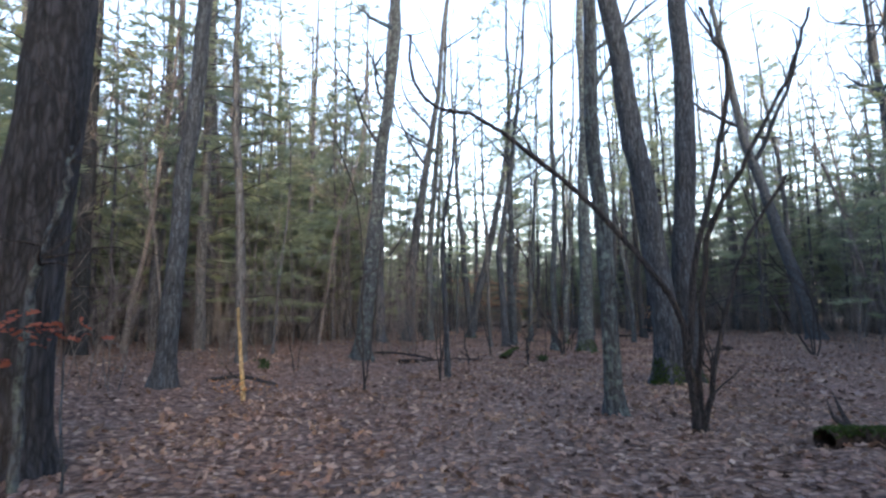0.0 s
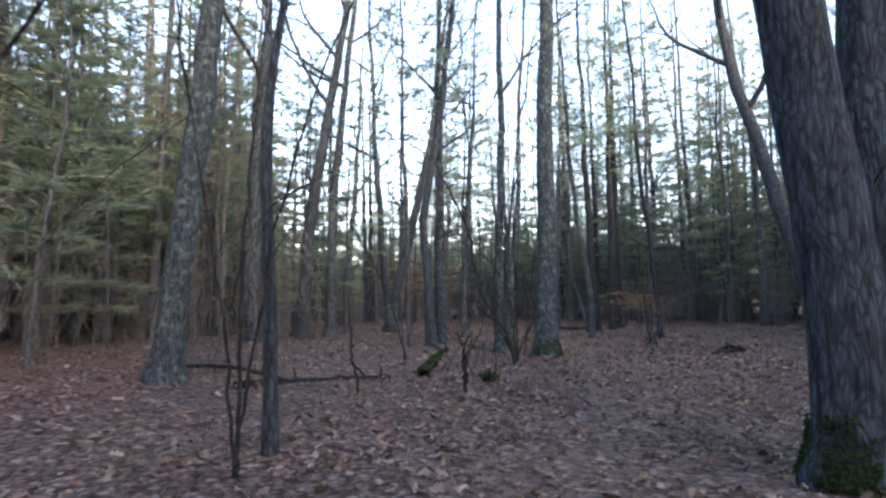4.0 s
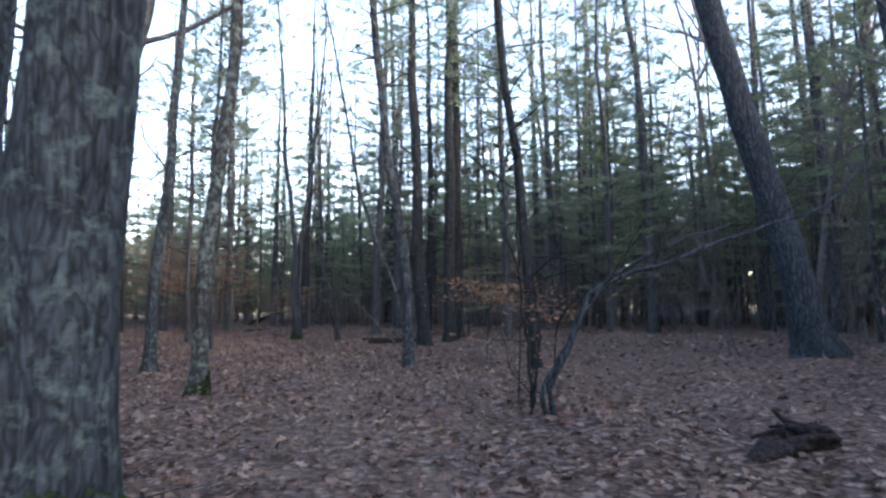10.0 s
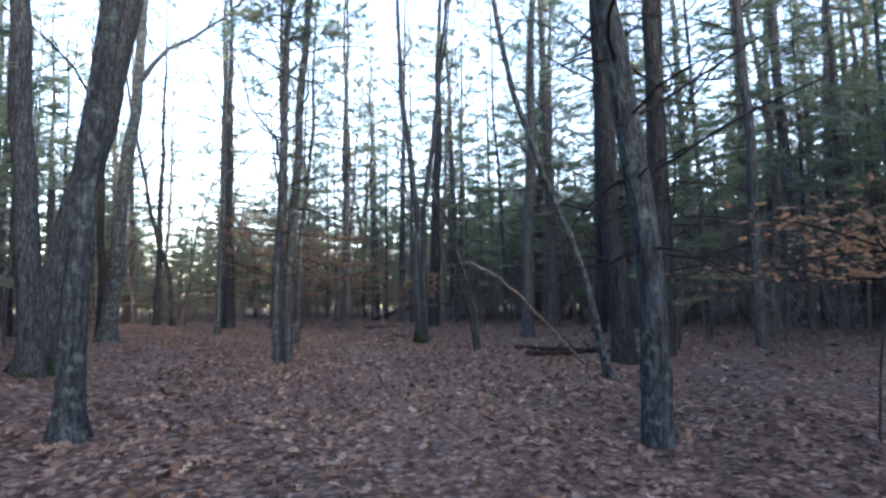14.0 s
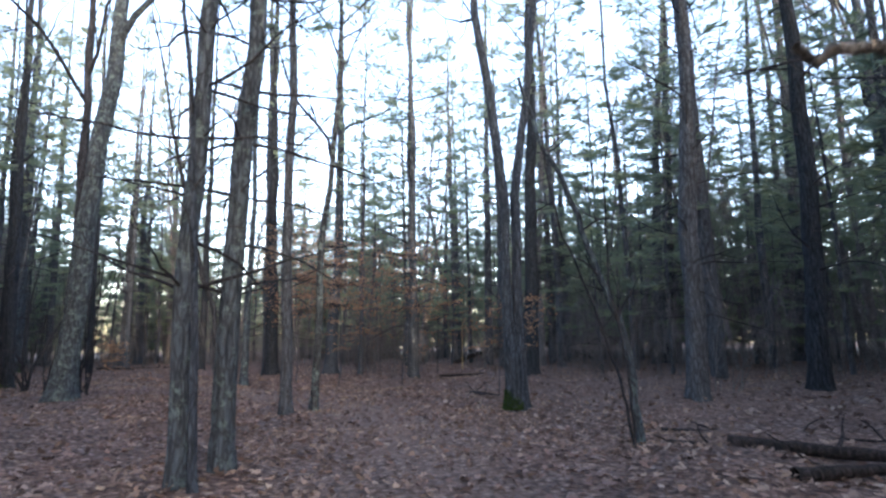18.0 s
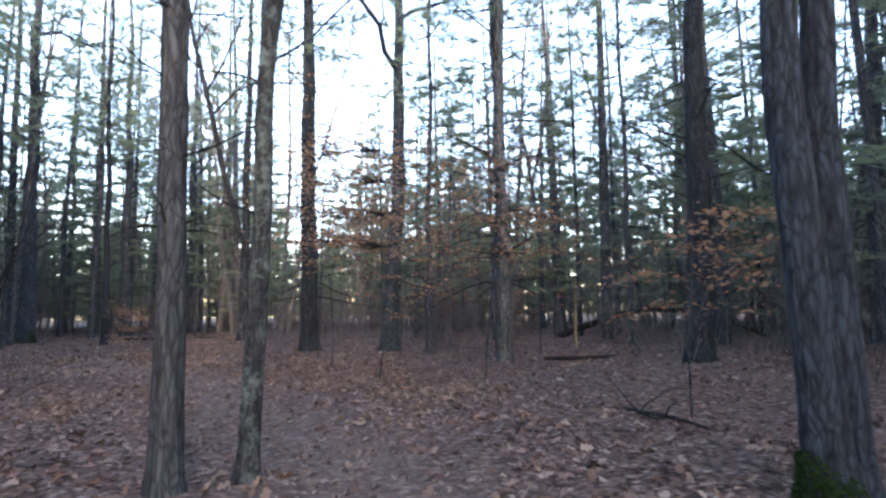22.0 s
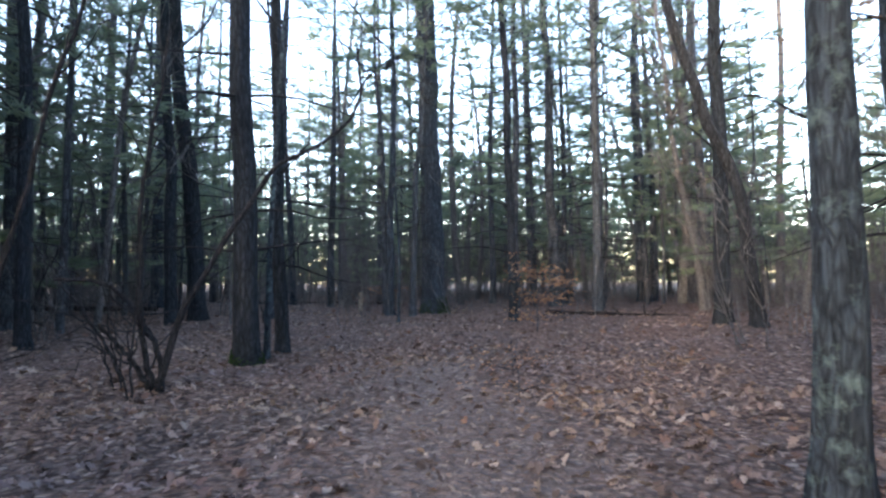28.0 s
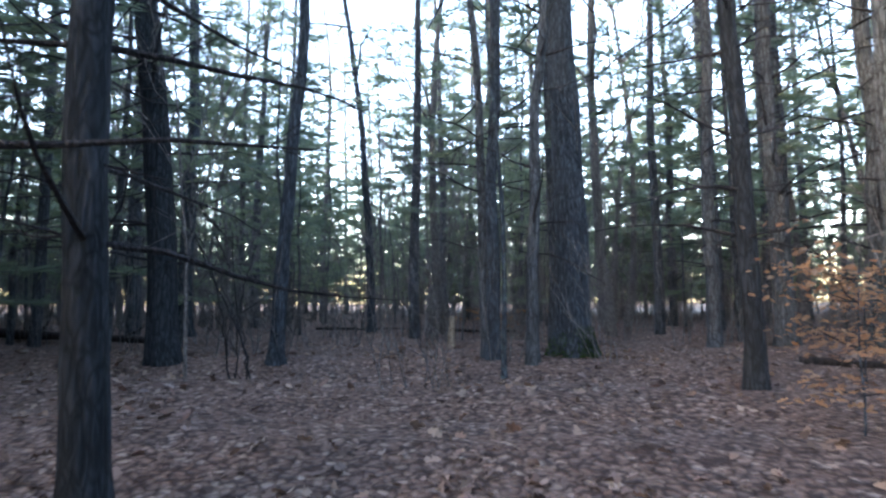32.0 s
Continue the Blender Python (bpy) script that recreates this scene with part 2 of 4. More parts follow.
def tube(p, r, sides=6, lobes=None):
    """A tapered tube along the points p with radii r; lobes(angle, i) scales the radius."""
    p, r = np.asarray(p, float), np.asarray(r, float)
    n = len(p)
    t = np.gradient(p, axis=0)
    t /= np.linalg.norm(t, axis=1)[:, None] + 1e-9
    mean = t.mean(0)
    ref = np.array([1.0, 0, 0]) if abs(mean[2]) > 0.7 * np.linalg.norm(mean) else np.array([0, 0, 1.0])
    u = np.cross(t, ref)
    u /= np.linalg.norm(u, axis=1)[:, None] + 1e-9
    w = np.cross(t, u)
    a = np.linspace(0, 2 * np.pi, sides, endpoint=False)
    rad = np.repeat(r[:, None], sides, 1)
    if lobes is not None:
        rad = rad * lobes(a)
    v = p[:, None] + rad[..., None] * (np.cos(a)[None, :, None] * u[:, None] + np.sin(a)[None, :, None] * w[:, None])
    i, j = np.meshgrid(np.arange(n - 1), np.arange(sides), indexing="ij")
    k = (j + 1) % sides
    f = np.stack([i * sides + j, i * sides + k, (i + 1) * sides + k, (i + 1) * sides + j], -1).reshape(-1, 4)
    return v.reshape(-1, 3), f


def wander(rng, start, way, length, steps, lift=0.0, jitter=0.18):
    """Points of a limb that sets out along way and wanders."""
    p, d = [np.array(start, float)], np.array(way, float)
    d /= np.linalg.norm(d)
    for _ in range(steps):
        d = d + rng.normal(0, jitter, 3) + (0, 0, lift)
        d /= np.linalg.norm(d)
        p.append(p[-1] + d * length / steps)
    return np.array(p)


def smooth_line(nodes, steps=10):
    """A soft curve through a few nodes."""
    q = np.array(nodes, float)
    q = np.vstack([2 * q[0] - q[1], q, 2 * q[-1] - q[-2]])
    out = []
    per = max(2, steps // (len(q) - 3))
    for i in range(1, len(q) - 2):
        for s in np.linspace(0, 1, per, endpoint=False):
            a, b, c, d = q[i - 1:i + 3]
            out.append(0.5 * (2 * b + (c - a) * s + (2 * a - 5 * b + 4 * c - d) * s * s + (3 * b - a - 3 * c + d) * s ** 3))
    out.append(q[-2])
    return np.array(out)


def blades(rng, p, way, long, wide, count, spread):
    """count narrow blades from each point p, fanned about way."""
    n = len(p)
    d = way[:, None] + rng.normal(0, spread, (n, count, 3))
    d /= np.linalg.norm(d, axis=2)[..., None] + 1e-9
    side = np.cross(d, rng.normal(0, 1, (n, count, 3)))
    side /= np.linalg.norm(side, axis=2)[..., None] + 1e-9
    ln = long * rng.uniform(0.7, 1.2, (n, count, 1))
    a = p[:, None] + side * wide / 2
    b = p[:, None] - side * wide / 2
    v = np.stack([a, b, p[:, None] + d * ln], 2).reshape(-1, 3)
    return v, np.arange(len(v)).reshape(-1, 3)


def leaves(rng, p, size, flat=0.5):
    """Small folded leaves lying about level at the points p."""
    n = len(p)
    ang = rng.uniform(0, 2 * np.pi, n)
    up = np.stack([rng.normal(0, flat, n), rng.normal(0, flat, n), np.ones(n)], 1)
    up /= np.linalg.norm(up, axis=1)[:, None]
    x = np.stack([np.cos(ang), np.sin(ang), np.zeros(n)], 1)
    x -= up * (x * up).sum(1)[:, None]
    x /= np.linalg.norm(x, axis=1)[:, None]
    y = np.cross(up, x)
    s = (size * rng.uniform(0.6, 1.25, n))[:, None]
    rise, fall, curl = rng.uniform(-0.3, 1.1, n)[:, None], rng.uniform(-0.3, 1.1, n)[:, None], rng.uniform(-0.1, 0.6, n)[:, None]
    wide = rng.uniform(0.7, 1.15, n)[:, None]
    pts = [x * -0.5]
    for along, half in ((-0.3, 0.24), (-0.16, 0.11), (0.02, 0.34), (0.17, 0.13), (0.3, 0.25)):
        lift = up * curl * (along + 0.2) ** 2
        pts.append(x * (along + 0.06 * rng.normal(0, 1, n)[:, None]) + y * half * wide + up * half * rise + lift)
        pts.append(x * (along + 0.06 * rng.normal(0, 1, n)[:, None]) - y * half * wide + up * half * fall + lift)
    pts.append(x * 0.5 + up * curl * 0.5)
    v = np.stack([p + s * q for q in pts], 1).reshape(-1, 3)
    base = [[0, 2, 1]] + [t for k in (1, 3, 5, 7) for t in ([k, k + 1, k + 3], [k, k + 3, k + 2])] + [[9, 10, 11]]
    f = (np.arange(n)[:, None, None] * 12 + np.array(base)[None]).reshape(-1, 3)
    return v, f


# ---- ground ----
PATH_XY = np.array([(x, y) for t, x, y, z, w, p, r in PATH])


def off_path(x, y):
    """Distance from the line walked."""
    q = np.stack([np.ravel(x), np.ravel(y)], 1)
    best = np.full(len(q), 1e9)
    for a, b in zip(PATH_XY[:-1], PATH_XY[1:]):
        s = np.clip(((q - a) @ (b - a)) / ((b - a) @ (b - a) + 1e-9), 0, 1)
        best = np.minimum(best, np.hypot(*(q - a - s[:, None] * (b - a)).T))
    return best.reshape(np.shape(x))


def ground_height(x, y):
    """Gentle hummocks, none under the line walked."""
    h = 0.06 * np.sin(0.9 * x + 0.3 * y) * np.cos(0.7 * y - 0.2 * x) + 0.05 * np.sin(2.1 * x - 1.3 * y + 1) + 0.025 * np.sin(4.3 * x + 3.7 * y)
    return h


def floor_height(x, y):
    """The ground's height: the trodden way lies a little lower than the wood on both sides."""
    d = off_path(x, y)
    s = np.clip((d - 2.5) / 11.0, 0, 1)
    return ground_height(x, y) * np.clip((d + 0.4) / 3.0, 0.25, 1) + 0.27 * s * s * (3 - 2 * s)


def lay_ground():
    xs = np.concatenate([np.linspace(-320, -40, 24), np.arange(-38, 42, 0.6), np.linspace(43, 320, 24)])
    ys = np.concatenate([np.linspace(-280, -10, 24), np.arange(-8, 92, 0.6), np.linspace(93, 360, 24)])
    x, y = np.meshgrid(xs, ys, indexing="ij")
    z = floor_height(x, y)
    v = np.stack([x, y, z], -1).reshape(-1, 3)
    i, j = np.meshgrid(np.arange(len(xs) - 1), np.arange(len(ys) - 1), indexing="ij")
    k = len(ys)
    f = np.stack([i * k + j, (i + 1) * k + j, (i + 1) * k + j + 1, i * k + j + 1], -1).reshape(-1, 4)
    ob = new("ground", Shape().add(v, f).mesh("ground", FLOOR))
    worn = np.interp(v[:, 1], (40, 50), (0.35, 0.95)) * np.exp(-(off_path(v[:, 0], v[:, 1]) / 1.1) ** 2)
    ob.data.attributes.new("trodden", "FLOAT", "POINT").data.foreach_set("value", worn.astype(np.float32))
    tagged(ob, "flat woodland floor matted with fallen brown oak leaves", "ground", kind="structure")


lay_ground()

# ---- trees ----
TREES = []


def axis(x, y, bend, height, rng, step=0.5):
    """The trunk's line: from its foot through the bend's (height, dx, dy), then on upwards."""
    zs, dx, dy = [0.0], [0.0], [0.0]
    for z, a, b in bend:
        zs.append(z), dx.append(a), dy.append(b)
    slope = np.array([dx[-1] - dx[-2], dy[-1] - dy[-2]]) / max(zs[-1] - zs[-2], 0.1)
    top = max(height, zs[-1] + 2)
    zs.append(top), dx.append(dx[-1] + slope[0] * 0.5 * (top - zs[-2])), dy.append(dy[-1] + slope[1] * 0.5 * (top - zs[-2]))
    z = np.concatenate([[-0.12, 0.0, 0.06, 0.14, 0.26, 0.42, 0.65], np.arange(1.0, 5, step * 0.8), np.arange(5, top, step * 2), [top]])
    px, py = np.interp(z, zs, dx), np.interp(z, zs, dy)
    for _ in range(3):
        px[1:-1] = (px[:-2] + 2 * px[1:-1] + px[2:]) / 4
        py[1:-1] = (py[:-2] + 2 * py[1:-1] + py[2:]) / 4
    phase = rng.uniform(0, 6, 4)
    sway = 0.03 * np.clip(z / 3, 0, 1.5)
    px = px + sway * (np.sin(z * 0.9 + phase[0]) + 0.5 * np.sin(z * 2.1 + phase[1]))
    py = py + sway * (np.sin(z * 0.8 + phase[2]) + 0.5 * np.sin(z * 1.9 + phase[3]))
    return np.stack([px, py, z], 1)


def trunk_shape(rng, p, d, sides=16, flare=0.55, taper=0.85):
    z = p[:, 2]
    top = z[-1]
    r = d / 2 * (1 - taper * np.clip(z / top, 0, 1) ** 1.1) + 0.006
    foot = np.exp(-np.clip(z, 0, None) / (0.16 + 0.35 * d))
    phase, count = rng.uniform(0, 6, 3), rng.integers(4, 7)

    def lobes(a):
        ripple = 0.04 * np.sin(3 * a[None] + z[:, None] * 0.6 + phase[1]) + 0.03 * np.sin(7 * a[None] - z[:, None] * 1.1 + phase[2])
        roots = foot[:, None] * flare * (1 + 0.45 * np.sin(count * a[None] + phase[0]))
        return 1 + ripple + roots

    v, f = tube(p, r, sides, lobes)
    v = v + rng.normal(0, 0.006 * min(1, d * 3), v.shape)
    return Shape().add(v, f), r


def moss_sock(rng, p, r, tall, parent, flare, label="green moss round the foot of the trunk"):
    """Moss grown over the foot of a trunk, ragged at its upper edge."""
    z = p[:, 2]
    foot = np.exp(-np.clip(z, 0, None) / (0.16 + 0.7 * r[1]))
    n = 1300
    a = rng.uniform(0, 6.28) + rng.normal(0, 1.25, n)
    h = tall * rng.uniform(0, 1, n) ** 2.2 * (0.35 + 0.65 * np.cos((a - a.mean()) * 0.5) ** 2)
    rad = np.interp(h, z, r * (1 + flare * foot)) + 0.004
    q = np.stack([np.interp(h, z, p[:, 0]) + rad * np.cos(a), np.interp(h, z, p[:, 1]) + rad * np.sin(a), h], 1)
    way = np.stack([np.cos(a), np.sin(a), rng.uniform(0, 0.6, n)], 1)
    v, f = blades(rng, q, way * 0.6, 0.026, 0.03, 3, 0.7)
    return part("moss", Shape().add(v, f), MOSS, parent, label)


def limb(rng, start, way, length, r, twigs, level=0, lift=0.06):
    """A bare limb with its side branches; fine twigs go into twigs."""
    s = Shape()
    p = wander(rng, start, way, length, 8, lift, 0.2)
    s.add(*tube(p, np.linspace(r, r * 0.25, len(p)), 7))
    for k in range(rng.integers(4, 7)):
        u = rng.uniform(0.25, 0.98)
        i = int(u * (len(p) - 2))
        q = p[i]
        along = p[i + 1] - p[i]
        along /= np.linalg.norm(along)
        out = along + rng.normal(0, 0.65, 3)
        ln = length * rng.uniform(0.3, 0.6) * (1.1 - 0.5 * u)
        b = wander(rng, q, out, ln, 5, lift, 0.25)
        s.add(*tube(b, np.linspace(r * 0.42 * (1.2 - 0.6 * u), 0.006, len(b)), 5))
        for _ in range(rng.integers(4, 7)):
            j = rng.integers(1, len(b))
            tw = wander(rng, b[j], (b[j] - b[j - 1]) / ln * 5 + rng.normal(0, 0.6, 3), rng.uniform(0.35, 1.0), 3, 0.05, 0.3)
            twigs.add(*tube(tw, np.linspace(0.007, 0.003, 4), 3))
    return s


def oak(x, y, d, bend, moss=False, lichen=False, dark=False, crown_from=0.38, seed=None, label=""):
    rng = np.random.default_rng(int(1000 + 37 * x * x + 91 * y * y) if seed is None else seed)
    height = min(23, 6 + 26 * d ** 0.5)
    TREES.append((x, y))
    text = label or (("leaning" if abs(bend[-1][1]) + abs(bend[-1][2]) > 0.12 * bend[-1][0] else "tall") + (" thick" if d > 0.45 else " slim" if d < 0.27 else "")
                     + " bare oak, " + ("lichen-grey" if lichen else "furrowed dark grey") + " bark" + (", mossy foot" if moss else ""))
    tree = thing("oak_tree", x, y, text, "tree", "trees of the wood")
    mat = MOTTLED if lichen == "mottled" else OAK_LICHEN if lichen else OAK_DARK if dark else OAK_BARK
    p = axis(x, y, bend, height, rng)
    s, r = trunk_shape(rng, p, d, 18 if d > 0.3 else 12)
    part("trunk", s, mat, tree)
    twigs = Shape()
    count = 7 if d > 0.3 else 5
    for k in range(count):
        h = height * (crown_from + (0.95 - crown_from) * (k + rng.uniform(0, 0.8)) / count)
        i = min(np.searchsorted(p[:, 2], h), len(p) - 2)
        a = rng.uniform(0, 2 * np.pi)
        way = (math.cos(a), math.sin(a), rng.uniform(0.5, 1.3))
        ln = max(1.5, (height - h) * 0.5 + 0.8)
        part("limb", limb(rng, p[i], way, ln, max(0.02, r[i] * 0.55), twigs), mat, tree)
    for k in range(4):
        h = rng.uniform(1.6, height * crown_from)
        i = min(np.searchsorted(p[:, 2], h), len(p) - 2)
        a = rng.uniform(0, 2 * np.pi)
        b = wander(rng, p[i], (math.cos(a), math.sin(a), 0.5), rng.uniform(0.5, 1.4), 5, 0.03, 0.25)
        twigs.add(*tube(b, np.linspace(0.012, 0.004, len(b)), 4))
    tagged(part("twigwork", twigs, TWIG, tree, "fine bare twigs"), kind="stuff")
    if moss:
        moss_sock(rng, p, r, min(0.6, 0.25 + 0.5 * d), tree, 0.6)
    return tree


def bough(rng, start, way, length, wood, tufts_at, tufts_way, droop=-0.02):
    """A pine bough: a stem with side sprays; needle tufts are placed along them."""
    p = wander(rng, start, way, length, 6, droop + 0.03, 0.10)
    wood.add(*tube(p[::2], np.linspace(0.008 + 0.010 * length, 0.004, len(p[::2])), 3))
    for i in range(2, len(p)):
        along = p[i] - p[i - 1]
        for side in (-1, 1):
            if rng.uniform() < 0.9:
                out = along / np.linalg.norm(along) + side * np.cross(along, (0, 0, 1)) / np.linalg.norm(along) * rng.uniform(0.6, 1.2)
                ln = length * rng.uniform(0.2, 0.38) * (1.25 - 0.5 * i / len(p))
                q = wander(rng, p[i], out + (0, 0, 0.05), ln, 3, 0.04, 0.15)
                for k in range(3):
                    u = rng.uniform(0.3, 1.0) * 3
                    m = min(int(u), 2)
                    tufts_at.append(q[m] + (q[m + 1] - q[m]) * (u - m))
                    tufts_way.append(q[m + 1] - q[m])
    for k in range(3):
        tufts_at.append(p[-1] + rng.normal(0, 0.05, 3)), tufts_way.append(p[-1] - p[-2])


def pine(x, y, d, bend, moss=False, lichen=False, dark=False, crown_from=0.42, seed=None, dry=1.0):
    rng = np.random.default_rng(int(500 + 53 * x * x + 71 * y * y) if seed is None else seed)
    height = min(24, 6 + 28 * d ** 0.5)
    TREES.append((x, y))
    text = ("tall" + (" thick" if d > 0.45 else " thin" if d < 0.25 else "") + " pine, " + ("lichen-spotted" if lichen else "dark scaly" if dark else "grey scaly")
            + " bark, dead lower branches" + (", mossy foot" if moss else ""))
    tree = thing("pine_tree", x, y, text, "tree", "trees of the wood")
    mat = PINE_LICHEN if lichen else PINE_DARK if dark else PINE_BARK
    p = axis(x, y, bend, height, rng)
    s, r = trunk_shape(rng, p, d, 16 if d > 0.25 else 10, 0.28, 0.9)
    part("trunk", s, mat, tree)
    wood, at, way = Shape(), [], []
    z = 1.7 + rng.uniform(0, 0.4)
    low = height * crown_from
    while z < height - 0.4:
        i = min(np.searchsorted(p[:, 2], z), len(p) - 2)
        spot = p[i - 1] + (p[i] - p[i - 1]) * (z - p[i - 1, 2]) / (p[i, 2] - p[i - 1, 2])
        a0 = rng.uniform(0, 6.28)
        live = z > low
        for k in range(5 if live else rng.integers(2, 5)):
            a = a0 + k * 2 * np.pi / (5 if live else 4) + rng.uniform(-0.4, 0.4)
            if live:
                u = (z - low) / (height - low)
                if z > 13 and rng.uniform() < 0.6:
                    continue
                ln = (1.0 + 2.4 * d ** 0.3) * (1.1 - u) ** 0.6 * rng.uniform(0.45, 1.2) * min(1, 0.6 + 2.5 * u)
                bough(rng, spot, (math.cos(a), math.sin(a), 0.08 + 0.5 * u), ln, wood, at, way)
            else:
                ln = dry * rng.uniform(0.5, 1.2 + 4.5 * min(d, 0.35))
                b = wander(rng, spot, (math.cos(a), math.sin(a), rng.uniform(-0.1, 0.45)), ln, 5, -0.04, 0.13)
                dead = Shape().add(*tube(b, np.linspace(0.008 + 0.009 * ln, 0.004, len(b)), 5))
                for _ in range(3):
                    j = rng.integers(2, len(b))
                    tw = wander(rng, b[j], b[j] - b[j - 1] + rng.normal(0, 0.2, 3), rng.uniform(0.25, 0.8), 2, 0, 0.2)
                    dead.add(*tube(tw, np.linspace(0.005, 0.002, 3), 3))
                part("dead_branch", dead, TWIG, tree)
        z += rng.uniform(0.75, 1.15) if live else rng.uniform(0.45, 0.8)
    at, way = np.array(at), np.array(way)
    way /= np.linalg.norm(way, axis=1)[:, None] + 1e-9
    wood.add(*blades(rng, at, way, 0.3, 0.036, 4, 0.45), slot=1)
    crown = new("crown", wood.mesh("crown", TWIG, NEEDLES))
    crown.parent = tree
    tagged(crown, "soft green needle plumes", kind="stuff")
    if moss:
        moss_sock(rng, p, r, min(0.38, 0.15 + 0.4 * d), tree, 0.33)
    return tree


def sapling(x, y, d, bend, moss=False, lichen=False):
    rng = np.random.default_rng(int(77 + 13 * x * x + 19 * y * y))
    TREES.append((x, y))
    tree = thing("sapling", x, y, "slender bare sapling with " + ("lichen-spotted" if lichen else "smooth grey") + " stem", "sapling", "saplings")
    height = max(bend[-1][0] + 1.5, 7.0)
    p = axis(x, y, bend, height, rng)
    s, r = trunk_shape(rng, p, d, 8, 0.3, 0.9)
    part("stem", s, OAK_LICHEN if lichen else OAK_BARK, tree)
    twigs = Shape()
    for k in range(12):
        h = rng.uniform(1.8, height * 0.97)
        i = min(np.searchsorted(p[:, 2], h), len(p) - 2)
        a = rng.uniform(0, 6.28)
        b = wander(rng, p[i], (math.cos(a), math.sin(a), 0.9), rng.uniform(0.5, 1.6), 5, 0.05, 0.2)
        twigs.add(*tube(b, np.linspace(0.011, 0.003, len(b)), 4))
    tagged(part("twigwork", twigs, TWIG, tree, "thin bare twigs"), kind="stuff")
    return tree


oak(-4.1, 5.56, 0.68, [(4.6, 0.27, 0.0)], dark=True)
pine(-12.89, 20.82, 0.58, [(13.5, -0.07, 0.0)], dark=True)
oak(-5.19, 11.0, 0.35, [(7.76, 0.49, -0.0)])
pine(-5.9, 17.32, 0.29, [(9.32, -0.48, 0.01)])
pine(-9.24, 22.3, 0.41, [(10.83, -0.01, 0.0)])
oak(-2.6, 18.8, 0.5, [(4.56, 0.4, -0.02), (8.6, 0.88, -0.04)], lichen=True)
oak(5.72, 23.62, 0.56, [(9.0, 0.18, -0.05)], moss=True, lichen=True)
oak(2.45, 8.53, 0.24, [(2.73, -0.09, 0.0), (6.29, -0.15, 0.0)], lichen=True)
oak(4.63, 12.06, 0.53, [(0.85, -0.04, 0.0), (3.24, -0.24, 0.0), (6.4, -0.68, 0.0), (8.3, -1.08, 0.0)], moss=True)
oak(5.05, 12.3, 0.49, [(8.45, 0.29, 0.0)], moss=True)
oak(18.15, 28.7, 0.66, [(4.5, -0.87, 0.36), (9.55, -2.21, 0.9)])
oak(22.23, 28.46, 0.58, [(11.13, 0.51, -0.21)])
oak(24.88, 29.8, 0.58, [(8.28, -0.63, 0.26), (12.41, -1.11, 0.46)])
oak(-2.03, 33.48, 0.58, [(7.14, 0.58, -0.19), (12.14, 1.59, -0.52)])
oak(-3.04, 28.88, 0.45, [(5.34, -0.15, 0.04), (10.3, 0.18, -0.05)])
oak(-0.79, 33.61, 0.44, [(7.28, 0.11, -0.03), (12.42, 0.75, -0.24)], lichen=True)
oak(3.11, 29.16, 0.34, [(5.01, -0.25, 0.08), (10.7, 0.7, -0.23)])
pine(2.36, 29.48, 0.19, [(10.75, -0.29, 0.09)])
oak(4.8, 25.45, 0.28, [(2.61, 0.05, -0.02), (5.84, 0.13, -0.05)], lichen=True)
pine(11.05, 34.1, 0.27, [(2.4, 0.02, 0.01), (3.3, -0.18, 0.02), (4.5, -0.42, 0.02), (6.96, -0.7, 0.02)], lichen=True)
pine(15.24, 41.55, 0.49, [(10.26, 0.11, -0.03)], dark=True)
pine(12.7, 30.76, 0.22, [(2.79, -0.18, 0.05), (5.51, -0.45, 0.13)], dark=True)
oak(6.3, 30.4, 0.24, [(2.1, 0.08, -0.01), (4.18, 0.3, -0.05)], moss=True, lichen="mottled", label="slim tree with mottled pale lichen on dark bark, mossy foot")
oak(5.22, 35.25, 0.25, [(2.49, 0.04, -0.01), (5.73, 0.34, -0.08)], lichen=True)
oak(1.89, 41.36, 0.57, [(4.49, 0.94, -0.28), (9.62, 2.22, -0.66)])
oak(2.01, 41.03, 0.46, [(8.14, -0.76, 0.13)], moss=True)
oak(-1.1, 52.41, 0.57, [(6.34, 0.44, -0.02), (12.14, 0.88, -0.04)], lichen=True)
pine(6.32, 42.8, 0.2, [(2.64, -0.04, -0.0), (5.23, 0.11, 0.0)], lichen=True)
pine(6.47, 43.55, 0.25, [(2.45, 0.0, 0.0), (5.7, 0.27, 0.0)], lichen=True)
sapling(6.55, 42.63, 0.08, [(2.02, -0.08, -0.0), (5.12, -0.34, -0.0)])
pine(5.6, 49.4, 0.24, [(3.94, -0.06, -0.0), (6.67, -0.07, -0.0)], dry=0.4)
oak(6.1, 49.75, 0.16, [(3.18, 0.12, 0.01), (6.99, 0.41, 0.03)], lichen="mottled")
oak(10.38, 49.4, 0.27, [(2.2, -0.05, 0.0), (5.0, -0.12, 0.0), (9.41, -0.6, -0.0)], moss=True)
oak(10.56, 49.5, 0.24, [(2.2, 0.0, -0.0), (5.0, 0.05, 0.0), (11.49, 0.9, 0.01)])
pine(12.16, 59.27, 0.58, [(9.93, 0.39, 0.05)], dark=True)
pine(19.63, 65.09, 0.58, [(15.9, 0.99, 0.06)], dark=True)
pine(19.03, 60.74, 0.45, [(8.56, 0.26, 0.0), (16.4, 0.53, 0.0)])
pine(17.75, 50.88, 0.47, [(5.55, 0.32, 0.0), (10.16, 0.27, 0.0)], dark=True)
pine(19.46, 65.96, 0.58, [(10.16, 0.48, 0.0), (19.7, 1.65, 0.01)])
pine(13.83, 40.63, 0.48, [(5.45, -0.23, 0.01)], dark=True)
